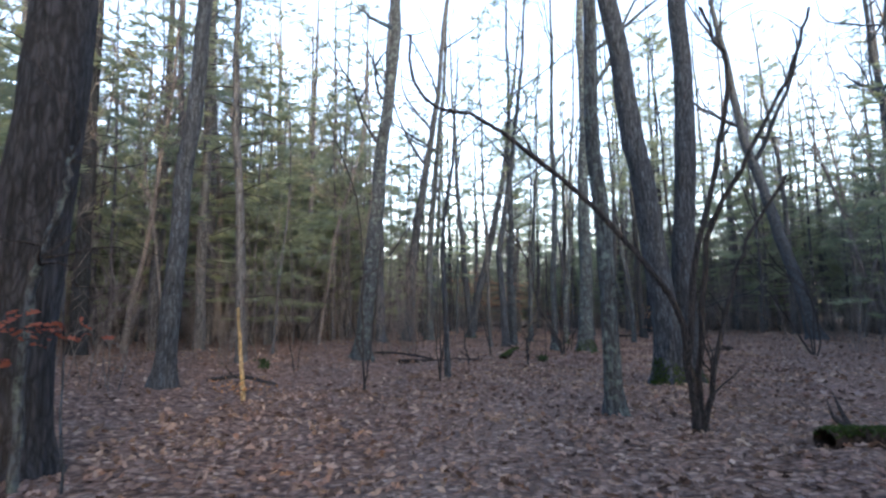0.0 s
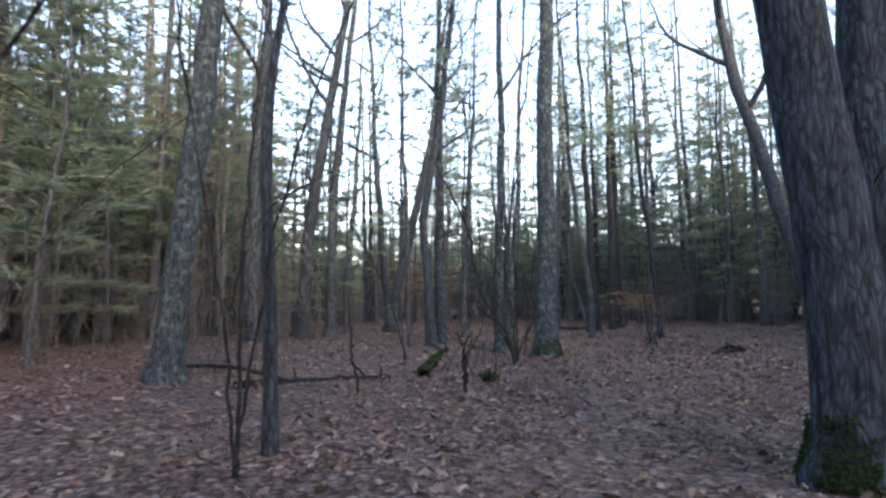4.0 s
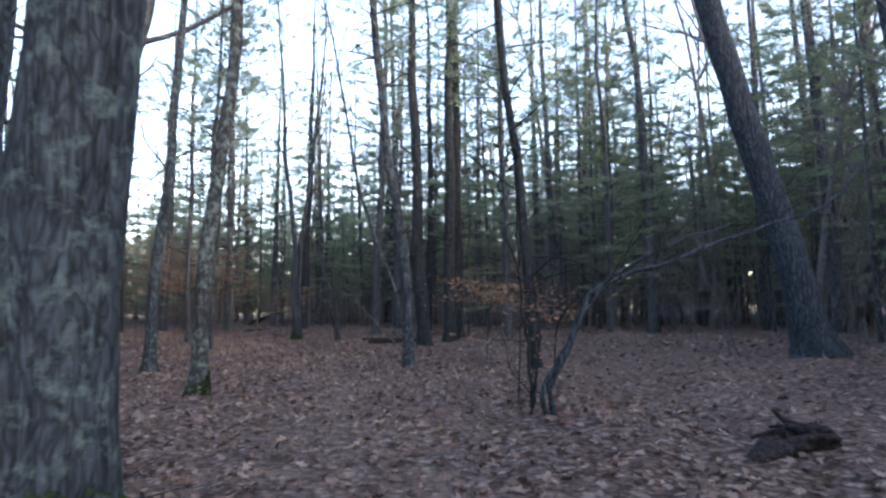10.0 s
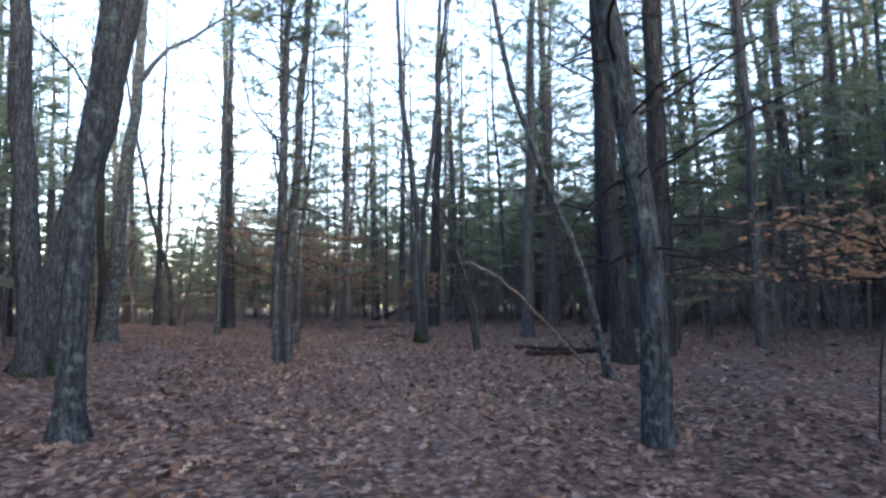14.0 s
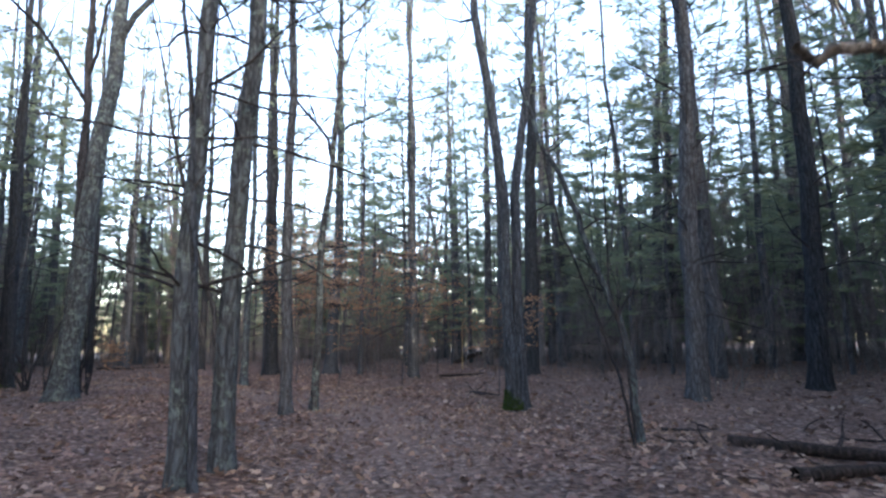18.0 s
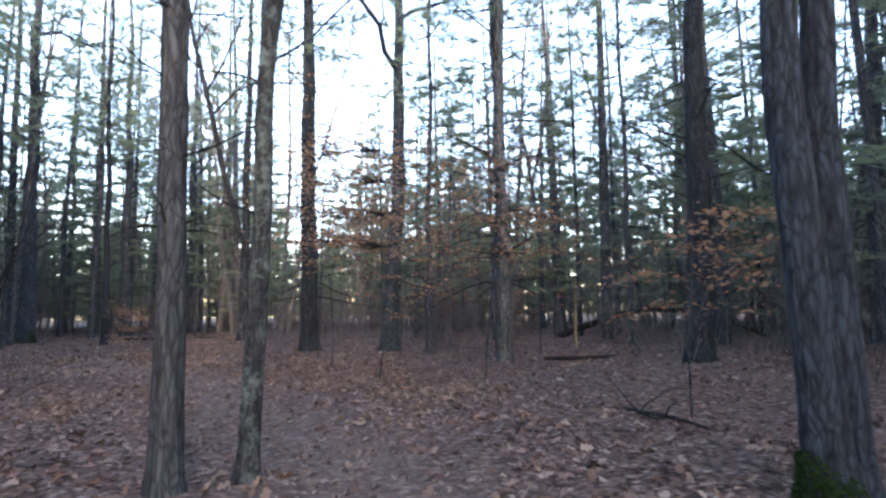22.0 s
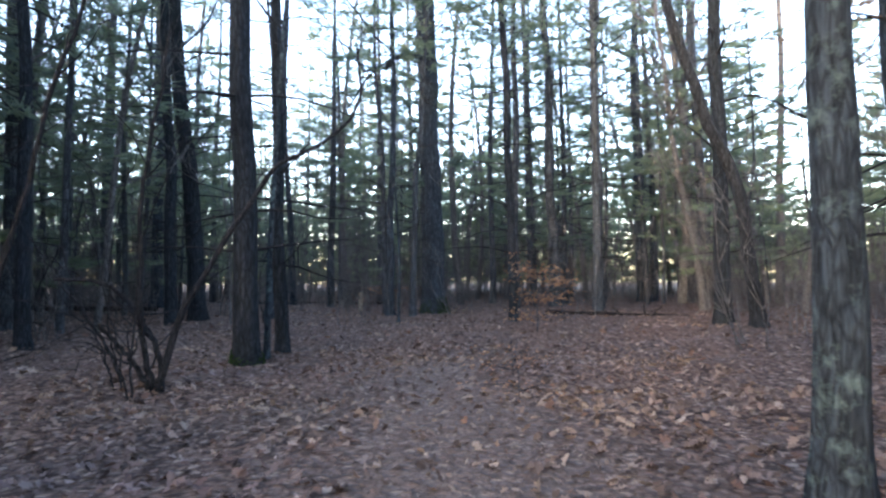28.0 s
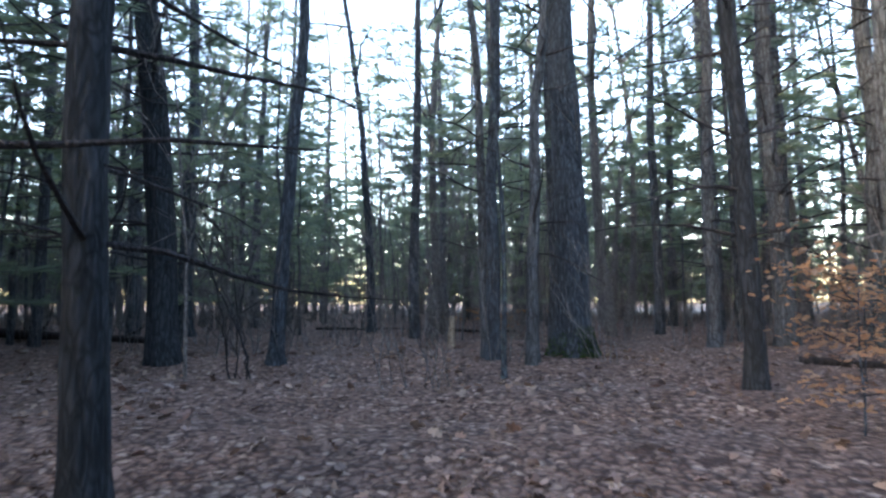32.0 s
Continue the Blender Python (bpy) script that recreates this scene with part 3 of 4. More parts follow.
pine(16.25, 43.11, 0.46, [(6.92, 0.07, -0.0)], dark=True)
oak(12.46, 38.31, 0.12, [(1.71, -0.35, 0.01), (4.1, -1.32, 0.05)], lichen=True)
pine(7.57, 61.37, 0.36, [(6.07, 0.01, 0.0), (11.6, -0.04, -0.01)])
pine(5.02, 64.01, 0.21, [(13.39, 0.14, 0.02)])
oak(3.48, 64.9, 0.56, [(8.33, 0.38, 0.05), (14.06, 0.29, 0.04)])
pine(0.94, 64.01, 0.58, [(9.05, -0.16, -0.08)], dark=True)
oak(1.4, 59.0, 0.25, [(3.51, 0.08, 0.04), (6.72, 0.11, 0.05)], lichen=True)
oak(-13.6, 67.6, 0.66, [(5.39, 0.02, -0.05), (10.89, -0.1, -0.2)], moss=True)
pine(-7.33, 58.87, 0.42, [(8.68, -0.3, -0.15)], moss=True, dark=True)
pine(-8.42, 59.96, 0.26, [(6.63, -0.14, -0.2)], dark=True)
sapling(0.1, 13.5, 0.13, [(1.24, -0.02, 0.0), (2.35, -0.1, 0.0), (3.73, -0.02, 0.0), (5.87, 0.19, 0.0)])
sapling(-7.57, 59.3, 0.11, [(3.22, 0.03, 0.04), (6.12, 0.18, 0.25)], lichen=True)
pine(-15.74, 60.36, 0.51, [(4.64, -0.21, -0.3), (9.74, -0.55, -0.78)], dark=True)
pine(-14.68, 59.37, 0.32, [(9.03, -0.2, -0.28)], dark=True)
oak(-2.17, 54.54, 0.34, [(2.49, -0.02, -0.02), (4.15, -0.1, -0.08), (8.0, -0.2, -0.16)], dark=True)
oak(-14.66, 62.1, 0.24, [(3.66, 0.08, 0.18), (6.8, 0.17, 0.35)])
oak(-24.05, 60.91, 0.44, [(6.43, 0.02, 0.03), (11.11, -0.02, -0.03)])
oak(-23.82, 66.89, 0.29, [(7.07, -0.14, -0.29), (10.64, -0.41, -0.87)])
pine(-14.22, 66.02, 0.19, [(3.95, -0.04, -0.09), (7.48, -0.13, -0.27)])
sapling(-12.19, 65.17, 0.08, [(3.44, -0.01, -0.02), (6.29, -0.09, -0.18)], lichen=True)
pine(-12.7, 66.04, 0.21, [(4.65, 0.05, 0.1), (6.74, 0.15, 0.32)])
pine(-9.47, 67.33, 0.26, [(2.69, -0.0, -0.0), (5.46, -0.06, -0.13)], dark=True)
pine(-22.47, 88.71, 0.4, [(9.0, -0.0, 0.0)])
pine(-20.67, 79.8, 0.3, [(6.6, 0.05, 0.1), (13.75, 0.03, 0.07)])
pine(-21.96, 79.18, 0.34, [(6.81, 0.04, 0.09), (14.24, 0.01, 0.02)])
oak(-13.7, 80.38, 0.58, [(5.61, -0.1, -0.2), (11.68, -0.11, -0.22)])
pine(-5.22, 71.04, 0.43, [(8.42, 0.01, 0.02)], dark=True)
oak(-3.99, 70.36, 0.32, [(3.42, -0.25, -0.36), (5.5, -0.65, -0.92), (6.95, -1.06, -1.52)], dark=True)
pine(-11.31, 55.92, 0.27, [(6.71, -0.11, -0.16)], dark=True)
pine(-11.17, 73.5, 0.39, [(11.52, 0.02, 0.02)])
pine(-13.66, 71.62, 0.31, [(12.01, 0.05, 0.07)])
oak(-13.92, 65.98, 0.25, [(10.55, 0.07, 0.11)])
pine(-10.24, 72.23, 0.32, [(4.15, 0.02, 0.04), (8.13, 0.01, 0.02)])
pine(0.41, 65.38, 0.58, [(21.58, -0.5, 0.11)])
pine(7.72, 59.82, 0.34, [(19.35, -0.05, 0.01)])
pine(14.57, 50.19, 0.46, [(14.87, 0.57, -0.13)])
pine(17.84, 41.55, 0.28, [(5.31, -0.06, 0.01), (10.55, -0.06, 0.01)])
pine(29.5, 55.99, 0.58, [(19.65, 0.6, -0.14)])
pine(27.71, 50.24, 0.57, [(16.33, 0.71, -0.16)])
pine(24.04, 40.12, 0.46, [(10.92, -0.09, 0.04), (16.72, -0.78, 0.32)])
pine(3.59, 29.99, 0.35, [(3.97, -0.07, 0.03), (7.22, -0.05, 0.02)], lichen=True)
pine(16.13, 75.43, 0.42, [(9.0, -0.2, 0.0)])
pine(9.86, 77.68, 0.58, [(7.75, -0.26, -0.05), (16.82, -0.44, -0.09)])
pine(11.67, 65.5, 0.2, [(10.38, -0.01, -0.0)])
oak(28.68, 61.95, 0.58, [(20.71, -0.3, 0.1), (32.44, -0.58, 0.19)])
pine(25.95, 65.45, 0.58, [(9.43, 0.88, 0.03), (18.07, 0.92, 0.03)])
pine(-12.96, 73.1, 0.44, [(15.38, -0.37, -0.02), (22.82, -0.75, -0.05)])


# ---- shrubs and bent stems ----
SHRUB_LABEL = {
    "vine": ("woody_shrub", "many-stemmed dark shrub with one long arching stem", "shrub"),
    "bare": ("bare_shrub", "bare dark shrub with thin crooked stems", "shrub"),
    "bent": ("bent_sapling", "low bent sapling with one long sweeping bare branch", "sapling"),
    "lean": ("leaning_sapling", "thin leaning tree with a crooked grey stem", "sapling"),
    "dead": ("leaning_dead_stem", "pale dead stem leaning among the trees", "dead stem")}


def shrub(kind, x, y, r, *stems):
    """A shrub whose stems pass through the given nodes, with side twigs of their own."""
    rng = np.random.default_rng(int(31 + 17 * x * x + 23 * y * y))
    name, text, category = SHRUB_LABEL[kind]
    bush = thing(name, x, y, text, category, "undergrowth" if kind == "bare" else "")
    mat = DEAD_WOOD if kind == "dead" else (OAK_LICHEN if kind == "lean" else OAK_BARK if kind == "bent" else TWIG)
    twigs = Shape()
    for k, nodes in enumerate(stems):
        p = smooth_line([(rng.normal(0, 0.04), rng.normal(0, 0.04), -0.08), *nodes], 26)
        p[1:-1] += rng.normal(0, 0.012, (len(p) - 2, 3))
        rad = np.linspace(r * (1 if k == 0 else 0.8), r * 0.36, len(p))
        part("stem", Shape().add(*tube(p, rad, 8)), mat, bush)
        if kind == "dead":
            continue
        for _ in range(8):
            i = rng.integers(len(p) // 4, len(p) - 1)
            b = wander(rng, p[i], (p[i + 1] - p[i]) * 6 + rng.normal(0, 0.7, 3) + (0, 0, 0.3), rng.uniform(0.4, 1.3), 5, 0.03, 0.25)
            twigs.add(*tube(b, np.linspace(rad[i] * 0.45, 0.003, len(b)), 4))
            c = wander(rng, b[3], b[3] - b[2] + rng.normal(0, 0.1, 3), 0.5, 3, 0.03, 0.3)
            twigs.add(*tube(c, np.linspace(0.005, 0.002, 4), 3))
    if kind != "dead":
        tagged(part("twigwork", twigs, TWIG, bush, "thin dark side twigs"), kind="stuff")
    return bush


shrub("vine", 3.12, 7.4, .055, [(-0.01, 0.0, 0.43), (-0.02, 0.0, 1.11), (0.14, -0.0, 2.31), (0.49, -0.0, 3.62), (0.69, -0.0, 4.76), (0.53, -0.0, 5.08), (0.37, -0.0, 5.55)], [(-0.05, 0.0, 0.84), (-0.25, 0.0, 1.67), (-1.12, 0.0, 2.75), (-1.54, 0.0, 3.19), (-2.32, 0.0, 3.83), (-2.75, 0.0, 4.08), (-3.19, 0.0, 4.18), (-3.48, 0.0, 4.56), (-3.52, 0.0, 5.18)], [(0.08, -0.0, 0.7), (0.28, -0.0, 2.38), (0.78, -0.0, 3.32), (1.24, -0.0, 4.14), (1.63, -0.0, 4.91), (1.83, -0.0, 5.54)], [(0.18, -0.0, 0.43), (0.43, -0.0, 1.39), (0.78, -0.0, 2.37), (1.35, -0.0, 3.24)])
shrub("bare", -1.49, 11.19, .022, [(-0.03, 0.0, 1.27), (-0.06, 0.0, 2.53), (-0.19, 0.0, 3.76), (-0.57, 0.01, 4.78), (-0.88, 0.01, 5.73)], [(-0.06, 0.0, 0.65), (-0.36, 0.0, 1.9), (0.27, -0.0, 2.37), (1.07, -0.01, 3.42), (1.64, -0.02, 4.16)], [(0.09, -0.0, 0.57), (0.2, -0.0, 1.58), (0.31, -0.0, 2.69)])
shrub("bare", -0.06, 12.92, .02, [(-0.01, 0.0, 1.33), (0.05, -0.0, 2.77), (0.2, -0.0, 4.26)], [(0.08, -0.0, 0.86), (0.38, -0.0, 2.57), (0.99, -0.01, 4.35), (1.36, -0.02, 5.68)], [(-0.11, 0.0, 1.05), (-0.34, 0.0, 2.39), (-0.58, 0.01, 3.77), (-0.58, 0.01, 5.29)])
shrub("bare", -3.87, 15.34, .018, [(-0.14, 0.0, 0.78), (-0.41, 0.0, 2.19), (-0.83, 0.01, 3.89)], [(0.22, -0.0, 0.77), (0.79, -0.01, 1.71), (1.6, -0.02, 2.78), (3.04, -0.04, 3.98)])
shrub("bare", 12.04, 19.26, .035, [(-0.43, 0.14, 0.87), (-0.92, 0.3, 1.83), (-1.42, 0.46, 2.61), (-1.77, 0.58, 3.01)], [(0.07, -0.02, 0.86), (0.02, -0.01, 2.01), (-0.76, 0.25, 2.8), (-1.56, 0.51, 3.5), (-1.94, 0.63, 4.83)], [(0.23, -0.08, 0.67), (0.02, -0.01, 2.01), (-0.38, 0.12, 2.9), (-1.67, 0.55, 3.09), (-2.42, 0.79, 3.06)], [(-0.13, 0.04, 1.24), (-0.5, 0.16, 2.6), (-1.0, 0.33, 3.4), (-1.55, 0.5, 5.34), (-1.89, 0.62, 6.93)])
shrub("bare", 4.48, 22.0, .05, [(-0.12, 0.0, 0.41), (-0.28, 0.0, 0.75), (-0.56, 0.0, 1.17), (-0.83, 0.0, 1.59), (-0.93, 0.01, 2.0), (-1.06, 0.01, 2.46), (-1.06, 0.01, 2.94), (-1.19, 0.01, 3.3), (-1.37, 0.01, 3.71), (-1.58, 0.01, 4.16), (-2.0, 0.05, 5.0)])
shrub("bare", 4.6, 22.15, .028, [(-0.08, 0.0, 1.16), (-0.08, 0.0, 1.98), (-0.11, 0.0, 2.81), (-0.09, 0.0, 3.68), (-0.05, 0.0, 4.59)])
shrub("dead", 3.3, 22.6, .022, [(-0.1, 0.0, 0.9), (0.3, -0.3, 1.6), (0.02, -0.2, 1.88), (-0.3, -0.2, 2.05), (-0.7, -0.2, 2.2)])
shrub("bare", 4.58, 22.24, .03, [(-0.42, 0.17, 0.77), (-0.87, 0.36, 1.26), (-1.14, 0.47, 1.47), (-1.45, 0.6, 1.72)], [(-0.13, 0.06, 1.04), (-0.26, 0.11, 2.14), (-0.29, 0.12, 3.1), (-0.37, 0.15, 4.11)])
shrub("bare", 5.06, 23.89, .03, [(0.11, -0.04, 0.53), (0.34, -0.14, 1.02)], [(0.16, -0.06, 0.48), (0.18, -0.08, 0.93)])
shrub("lean", 11.53, 45.1, .065, [(-0.05, -0.0, 1.45), (-0.41, -0.01, 2.47), (-0.76, -0.02, 3.62), (-1.09, -0.03, 4.29), (-1.39, -0.04, 5.33)])
shrub("bare", 11.42, 44.78, .025, [(-0.11, -0.0, 0.81), (-0.43, -0.0, 1.87), (-0.84, -0.0, 2.98), (-1.02, -0.01, 4.21)], [(-0.01, -0.0, 1.03), (-0.18, -0.0, 2.17), (-0.17, -0.0, 3.53), (0.07, 0.0, 4.79)])
shrub("dead", 12.05, 37.94, .035, [(-0.25, 0.01, 0.36), (-0.86, 0.04, 1.02), (-1.46, 0.06, 1.61), (-2.0, 0.08, 1.94), (-2.26, 0.09, 1.99)])
shrub("bare", -5.36, 57.05, .05, [(0.04, 0.1, 0.4), (0.08, 0.2, 0.85), (0.2, 0.45, 1.4), (0.3, 0.75, 1.95), (0.42, 1.1, 2.6), (0.5, 1.35, 2.95), (0.6, 1.85, 3.25), (0.7, 2.3, 3.65), (0.75, 2.45, 4.1), (0.75, 2.4, 4.7)], [(-0.01, -0.1, 0.31), (-0.02, -0.18, 0.8), (-0.03, -0.21, 1.62), (-0.02, -0.2, 2.44), (0.02, -0.15, 3.01), (0.05, -0.03, 3.83), (0.1, 0.05, 4.6)], [(0.0, 0.04, 0.4), (-0.05, -0.23, 0.96), (-0.1, -0.47, 1.29), (-0.12, -0.77, 1.4), (-0.15, -1.1, 1.41)], [(-0.04, -0.19, 0.26), (-0.08, -0.43, 0.6), (-0.1, -0.63, 0.88)])
shrub("bare", -5.97, 56.81, .02, [(-0.24, -0.34, 0.69), (-0.52, -0.74, 1.29), (-0.76, -1.08, 1.96)])
shrub("bare", -13.51, 61.52, .018, [(-0.08, -0.17, 0.77), (-0.24, -0.5, 1.45), (-0.36, -0.75, 2.06), (-0.55, -1.16, 2.67)], [(-0.04, -0.08, 0.6), (-0.11, -0.22, 1.28), (-0.14, -0.29, 2.23)])
shrub("bare", -1.97, 54.7, .022, [(0.07, 0.07, 0.89), (0.25, 0.22, 1.84), (0.42, 0.39, 2.76), (0.65, 0.59, 3.58), (0.8, 0.73, 4.14)], [(-0.09, -0.08, 1.1), (-0.2, -0.18, 2.22), (-0.31, -0.28, 3.31)], [(0.13, 0.11, 0.68), (0.13, 0.11, 1.95), (0.02, 0.02, 3.03)])
shrub("lean", -3.35, 4.75, .045, [(-0.02, 0.0, 1.42), (0.06, -0.0, 1.83), (0.21, -0.0, 2.4), (0.25, -0.0, 2.78)])
shrub("bare", -1.55, 54.3, .03, [(0.02, 0.06, 0.85), (0.03, 0.11, 1.94), (0.05, 0.17, 3.08), (0.05, 0.16, 4.24)], [(-0.1, -0.05, 0.9), (-0.15, -0.1, 2.0), (-0.1, -0.05, 3.2)])
shrub("bare", -3.42, 55.13, .03, [(0.06, 0.2, 0.98), (0.13, 0.41, 2.0), (0.2, 0.63, 3.08), (0.3, 0.93, 4.15), (0.39, 1.21, 5.12)], [(0.0, -0.1, 0.9), (-0.05, -0.2, 2.0), (0.1, -0.1, 3.4)])
shrub("bare", -5.65, 56.64, .015, [(-0.18, -0.16, 0.56), (-0.59, -0.54, 1.1)], [(-0.09, -0.08, 0.91), (-0.04, -0.04, 2.09), (0.18, 0.16, 3.01)])
shrub("bare", -26.27, 67.29, .02, [(-0.15, -0.32, 2.53), (-0.78, -1.65, 4.32), (-1.18, -2.5, 6.59)], [(0.09, 0.18, 2.53), (0.46, 0.97, 4.76), (1.13, 2.39, 6.58)])
shrub("bent", 10.17, 26.15, .045, [(-0.04, 0.02, 0.32), (0.15, -0.06, 0.69), (0.35, -0.14, 1.22), (0.54, -0.21, 1.44), (0.91, -0.36, 1.63), (1.43, -0.57, 1.76), (1.97, -0.78, 2.0), (2.5, -0.99, 2.17), (3.09, -1.22, 2.39), (3.56, -1.41, 2.93)], [(-0.12, 0.05, 0.26), (0.16, -0.06, 0.79), (0.38, -0.15, 1.22), (0.81, -0.32, 1.66), (1.45, -0.57, 1.98), (2.08, -0.83, 2.2)])
shrub("bare", 10.09, 26.51, .03, [(0.0, -0.0, 0.43), (-0.06, 0.02, 1.06), (-0.11, 0.04, 1.75), (-0.12, 0.05, 2.58)], [(0.04, -0.01, 0.32), (0.11, -0.04, 1.0), (0.05, -0.02, 1.69)])
shrub("bare", 2.45, 17.33, .03, [(-0.01, 0.0, 0.47), (0.03, -0.01, 0.76), (0.15, -0.05, 0.95)], [(0.02, -0.01, 0.57), (-0.11, 0.03, 0.96)])
shrub("bare", 3.2, 18.36, .012, [(0.0, -0.0, 0.55), (-0.03, 0.01, 1.09), (-0.05, 0.02, 1.83), (-0.04, 0.01, 2.65)])
shrub("bare", 1.8, 22.39, .022, [(-0.24, 0.08, 1.14), (-0.69, 0.23, 2.27), (-1.18, 0.39, 3.14), (-1.63, 0.53, 3.93), (-2.16, 0.7, 4.28)], [(-0.12, 0.04, 1.32), (-0.39, 0.13, 2.56)])
shrub("bare", 4.27, 21.39, .02, [(-0.24, 0.08, 1.03), (-0.43, 0.14, 1.86), (-0.32, 0.1, 2.61), (-0.4, 0.13, 3.28), (-0.86, 0.28, 4.05)], [(0.02, -0.01, 1.3), (0.06, -0.02, 2.04), (0.16, -0.05, 3.18), (0.41, -0.13, 4.04), (0.95, -0.31, 4.45), (1.59, -0.52, 4.67)])
shrub("bare", 0.72, 17.94, .025, [(-0.03, 0.01, 0.48), (-0.07, 0.02, 0.96), (-0.13, 0.04, 1.66)])
shrub("bare", -2.24, 54.67, .028, [(0.02, 0.02, 1.03), (0.07, 0.05, 2.25), (0.18, 0.12, 3.5), (0.32, 0.22, 4.63)], [(0.17, 0.12, 0.76), (0.39, 0.27, 1.84), (0.65, 0.44, 2.94), (0.76, 0.52, 4.06)], [(-0.14, -0.1, 1.03), (-0.3, -0.2, 2.26), (-0.4, -0.27, 3.65)])
shrub("bare", -5.08, 56.64, .016, [(0.1, 0.07, 0.88), (0.23, 0.16, 2.06), (0.7, 0.48, 3.16)], [(-0.14, -0.1, 0.88), (-0.41, -0.28, 1.77), (-0.6, -0.41, 2.47)])
shrub("bare", -11.57, 55.95, .02, [(0.09, 0.14, 0.99), (0.34, 0.54, 2.1), (0.43, 0.68, 3.42)], [(-0.13, -0.2, 1.2), (-0.1, -0.15, 2.41)])
shrub("bare", -1.99, 54.54, .022, [(0.06, 0.03, 1.31), (0.26, 0.13, 2.56), (0.58, 0.29, 3.68), (1.06, 0.53, 4.65)], [(-0.12, -0.06, 1.46), (-0.03, -0.01, 2.8), (0.14, 0.07, 4.17)])
shrub("bare", -13.71, 61.29, .016, [(-0.08, -0.16, 1.0), (-0.21, -0.41, 1.96), (-0.31, -0.61, 2.29)], [(0.04, 0.08, 1.0), (0.13, 0.26, 1.96)])
shrub("dead", 13.12, 21.23, .018, [(-0.38, 0.15, 0.59), (-1.17, 0.46, 1.29), (-1.72, 0.67, 1.59), (-2.55, 1.0, 1.85)], [(-0.2, 0.08, 0.49), (-0.66, 0.26, 1.18), (-0.33, 0.13, 1.98)])


def leafy_sapling(x, y, tall, reach, count, mat, label, name="beech_sapling", low=0.35, heading=None, size=0.095, stem=0.012):
    """A young tree that keeps its withered leaves in level sprays."""
    rng = np.random.default_rng(int(5 + 41 * x * x + 43 * y * y))
    tree = thing(name, x, y, label, "sapling", "saplings with withered leaves")
    p = wander(rng, (0, 0, -0.05), (0.03, 0.02, 1), tall, 8, 0.05, 0.05)
    part("stem", Shape().add(*tube(p, np.linspace(stem + 0.001 * tall, 0.004, len(p)), 7)), OAK_BARK, tree)
    at = []
    per = 24
    for k in range(max(3, count // per)):
        u = rng.uniform(low, 1)
        i = min(int(u * 8), 7)
        a = rng.uniform(0, 6.28) if heading is None else heading + rng.normal(0, 0.4)
        b = wander(rng, p[i], (math.cos(a), math.sin(a), 0.16), reach * rng.uniform(0.5, 1.1), 6, -0.03, 0.13)
        part("branch", Shape().add(*tube(b, np.linspace(0.008, 0.002, len(b)), 4)), TWIG, tree)
        for _ in range(per):
            j = rng.integers(2, len(b))
            at.append(b[j] + rng.normal(0, 1, 3) * (0.2, 0.2, 0.03))
    part("leaves", Shape().add(*leaves(rng, np.array(at), size, 0.35)), mat, tree, "withered leaves still on the twigs")["kind"] = "stuff"
    return tree


leafy_sapling(12.9, 33.5, 2.1, 1.7, 800, BEECH_LEAF, "young beech with level sprays of withered orange leaves", low=0.75, size=0.085)
leafy_sapling(5.4, 56.5, 5.4, 2.4, 2711, BEECH_LEAF, "slender beech with wide tiers of withered orange leaves", low=0.48, stem=0.012, size=0.088)
leafy_sapling(3.0, 60.4, 5.6, 2.2, 1479, BEECH_LEAF, "slender beech hung with withered orange leaves", low=0.55, stem=0.012, size=0.088)
leafy_sapling(7.4, 57.8, 5.5, 2.2, 1725, BEECH_LEAF, "slender beech with pale tiers of withered leaves", low=0.5, stem=0.012, size=0.088)
leafy_sapling(10.4, 53.0, 3.0, 1.6, 600, BEECH_LEAF, "young beech beside a dark pine, with withered leaves", low=0.5)
leafy_sapling(2.2, 61.5, 7.0, 2.4, 1972, BEECH_LEAF, "slender beech with withered leaves high up", low=0.6, stem=0.012, size=0.088)
leafy_sapling(4.4, 62.5, 5.0, 2.0, 800, BEECH_LEAF, "beech sapling with pale withered leaves", low=0.35)
leafy_sapling(8.6, 62.0, 4.6, 1.9, 700, BEECH_LEAF, "beech sapling with withered leaves near a pale stake", low=0.3)
leafy_sapling(-9.0, 68.9, 1.7, 0.8, 320, BEECH_LEAF, "small beech sapling with withered leaves by a pine", low=0.4)
leafy_sapling(-7.6, 66.3, 1.8, 1.1, 480, BEECH_LEAF, "bushy beech sapling full of withered leaves", low=0.3)
leafy_sapling(10.4, 27.4, 1.8, 1.1, 330, BEECH_LEAF, "low sapling with a few russet leaves behind a bent stem", low=0.55, size=0.07)
leafy_sapling(-2.9, 4.6, 1.7, 0.7, 70, RED_LEAF, "thin maple seedling with withered red leaves", "maple_sapling", low=0.7)
leafy_sapling(-3.1, 9.4, 0.5, 0.45, 60, ORANGE_LEAF, "tiny seedling with bright orange leaves", "seedling", low=0.2, size=0.07, stem=0.004)
leafy_sapling(-20.3, 69.0, 1.0, 0.8, 110, ORANGE_LEAF, "low sapling with orange leaves beside a post", low=0.6, size=0.08)
leafy_sapling(-15.8, 67.3, 1.0, 0.7, 110, ORANGE_LEAF, "low sapling with orange leaves under the pines", low=0.6, size=0.08)
leafy_sapling(-3.3, 61.2, 0.55, 0.6, 104, BEECH_LEAF, "knee-high seedling with withered leaves", "seedling", low=0.2, stem=0.005, size=0.055)
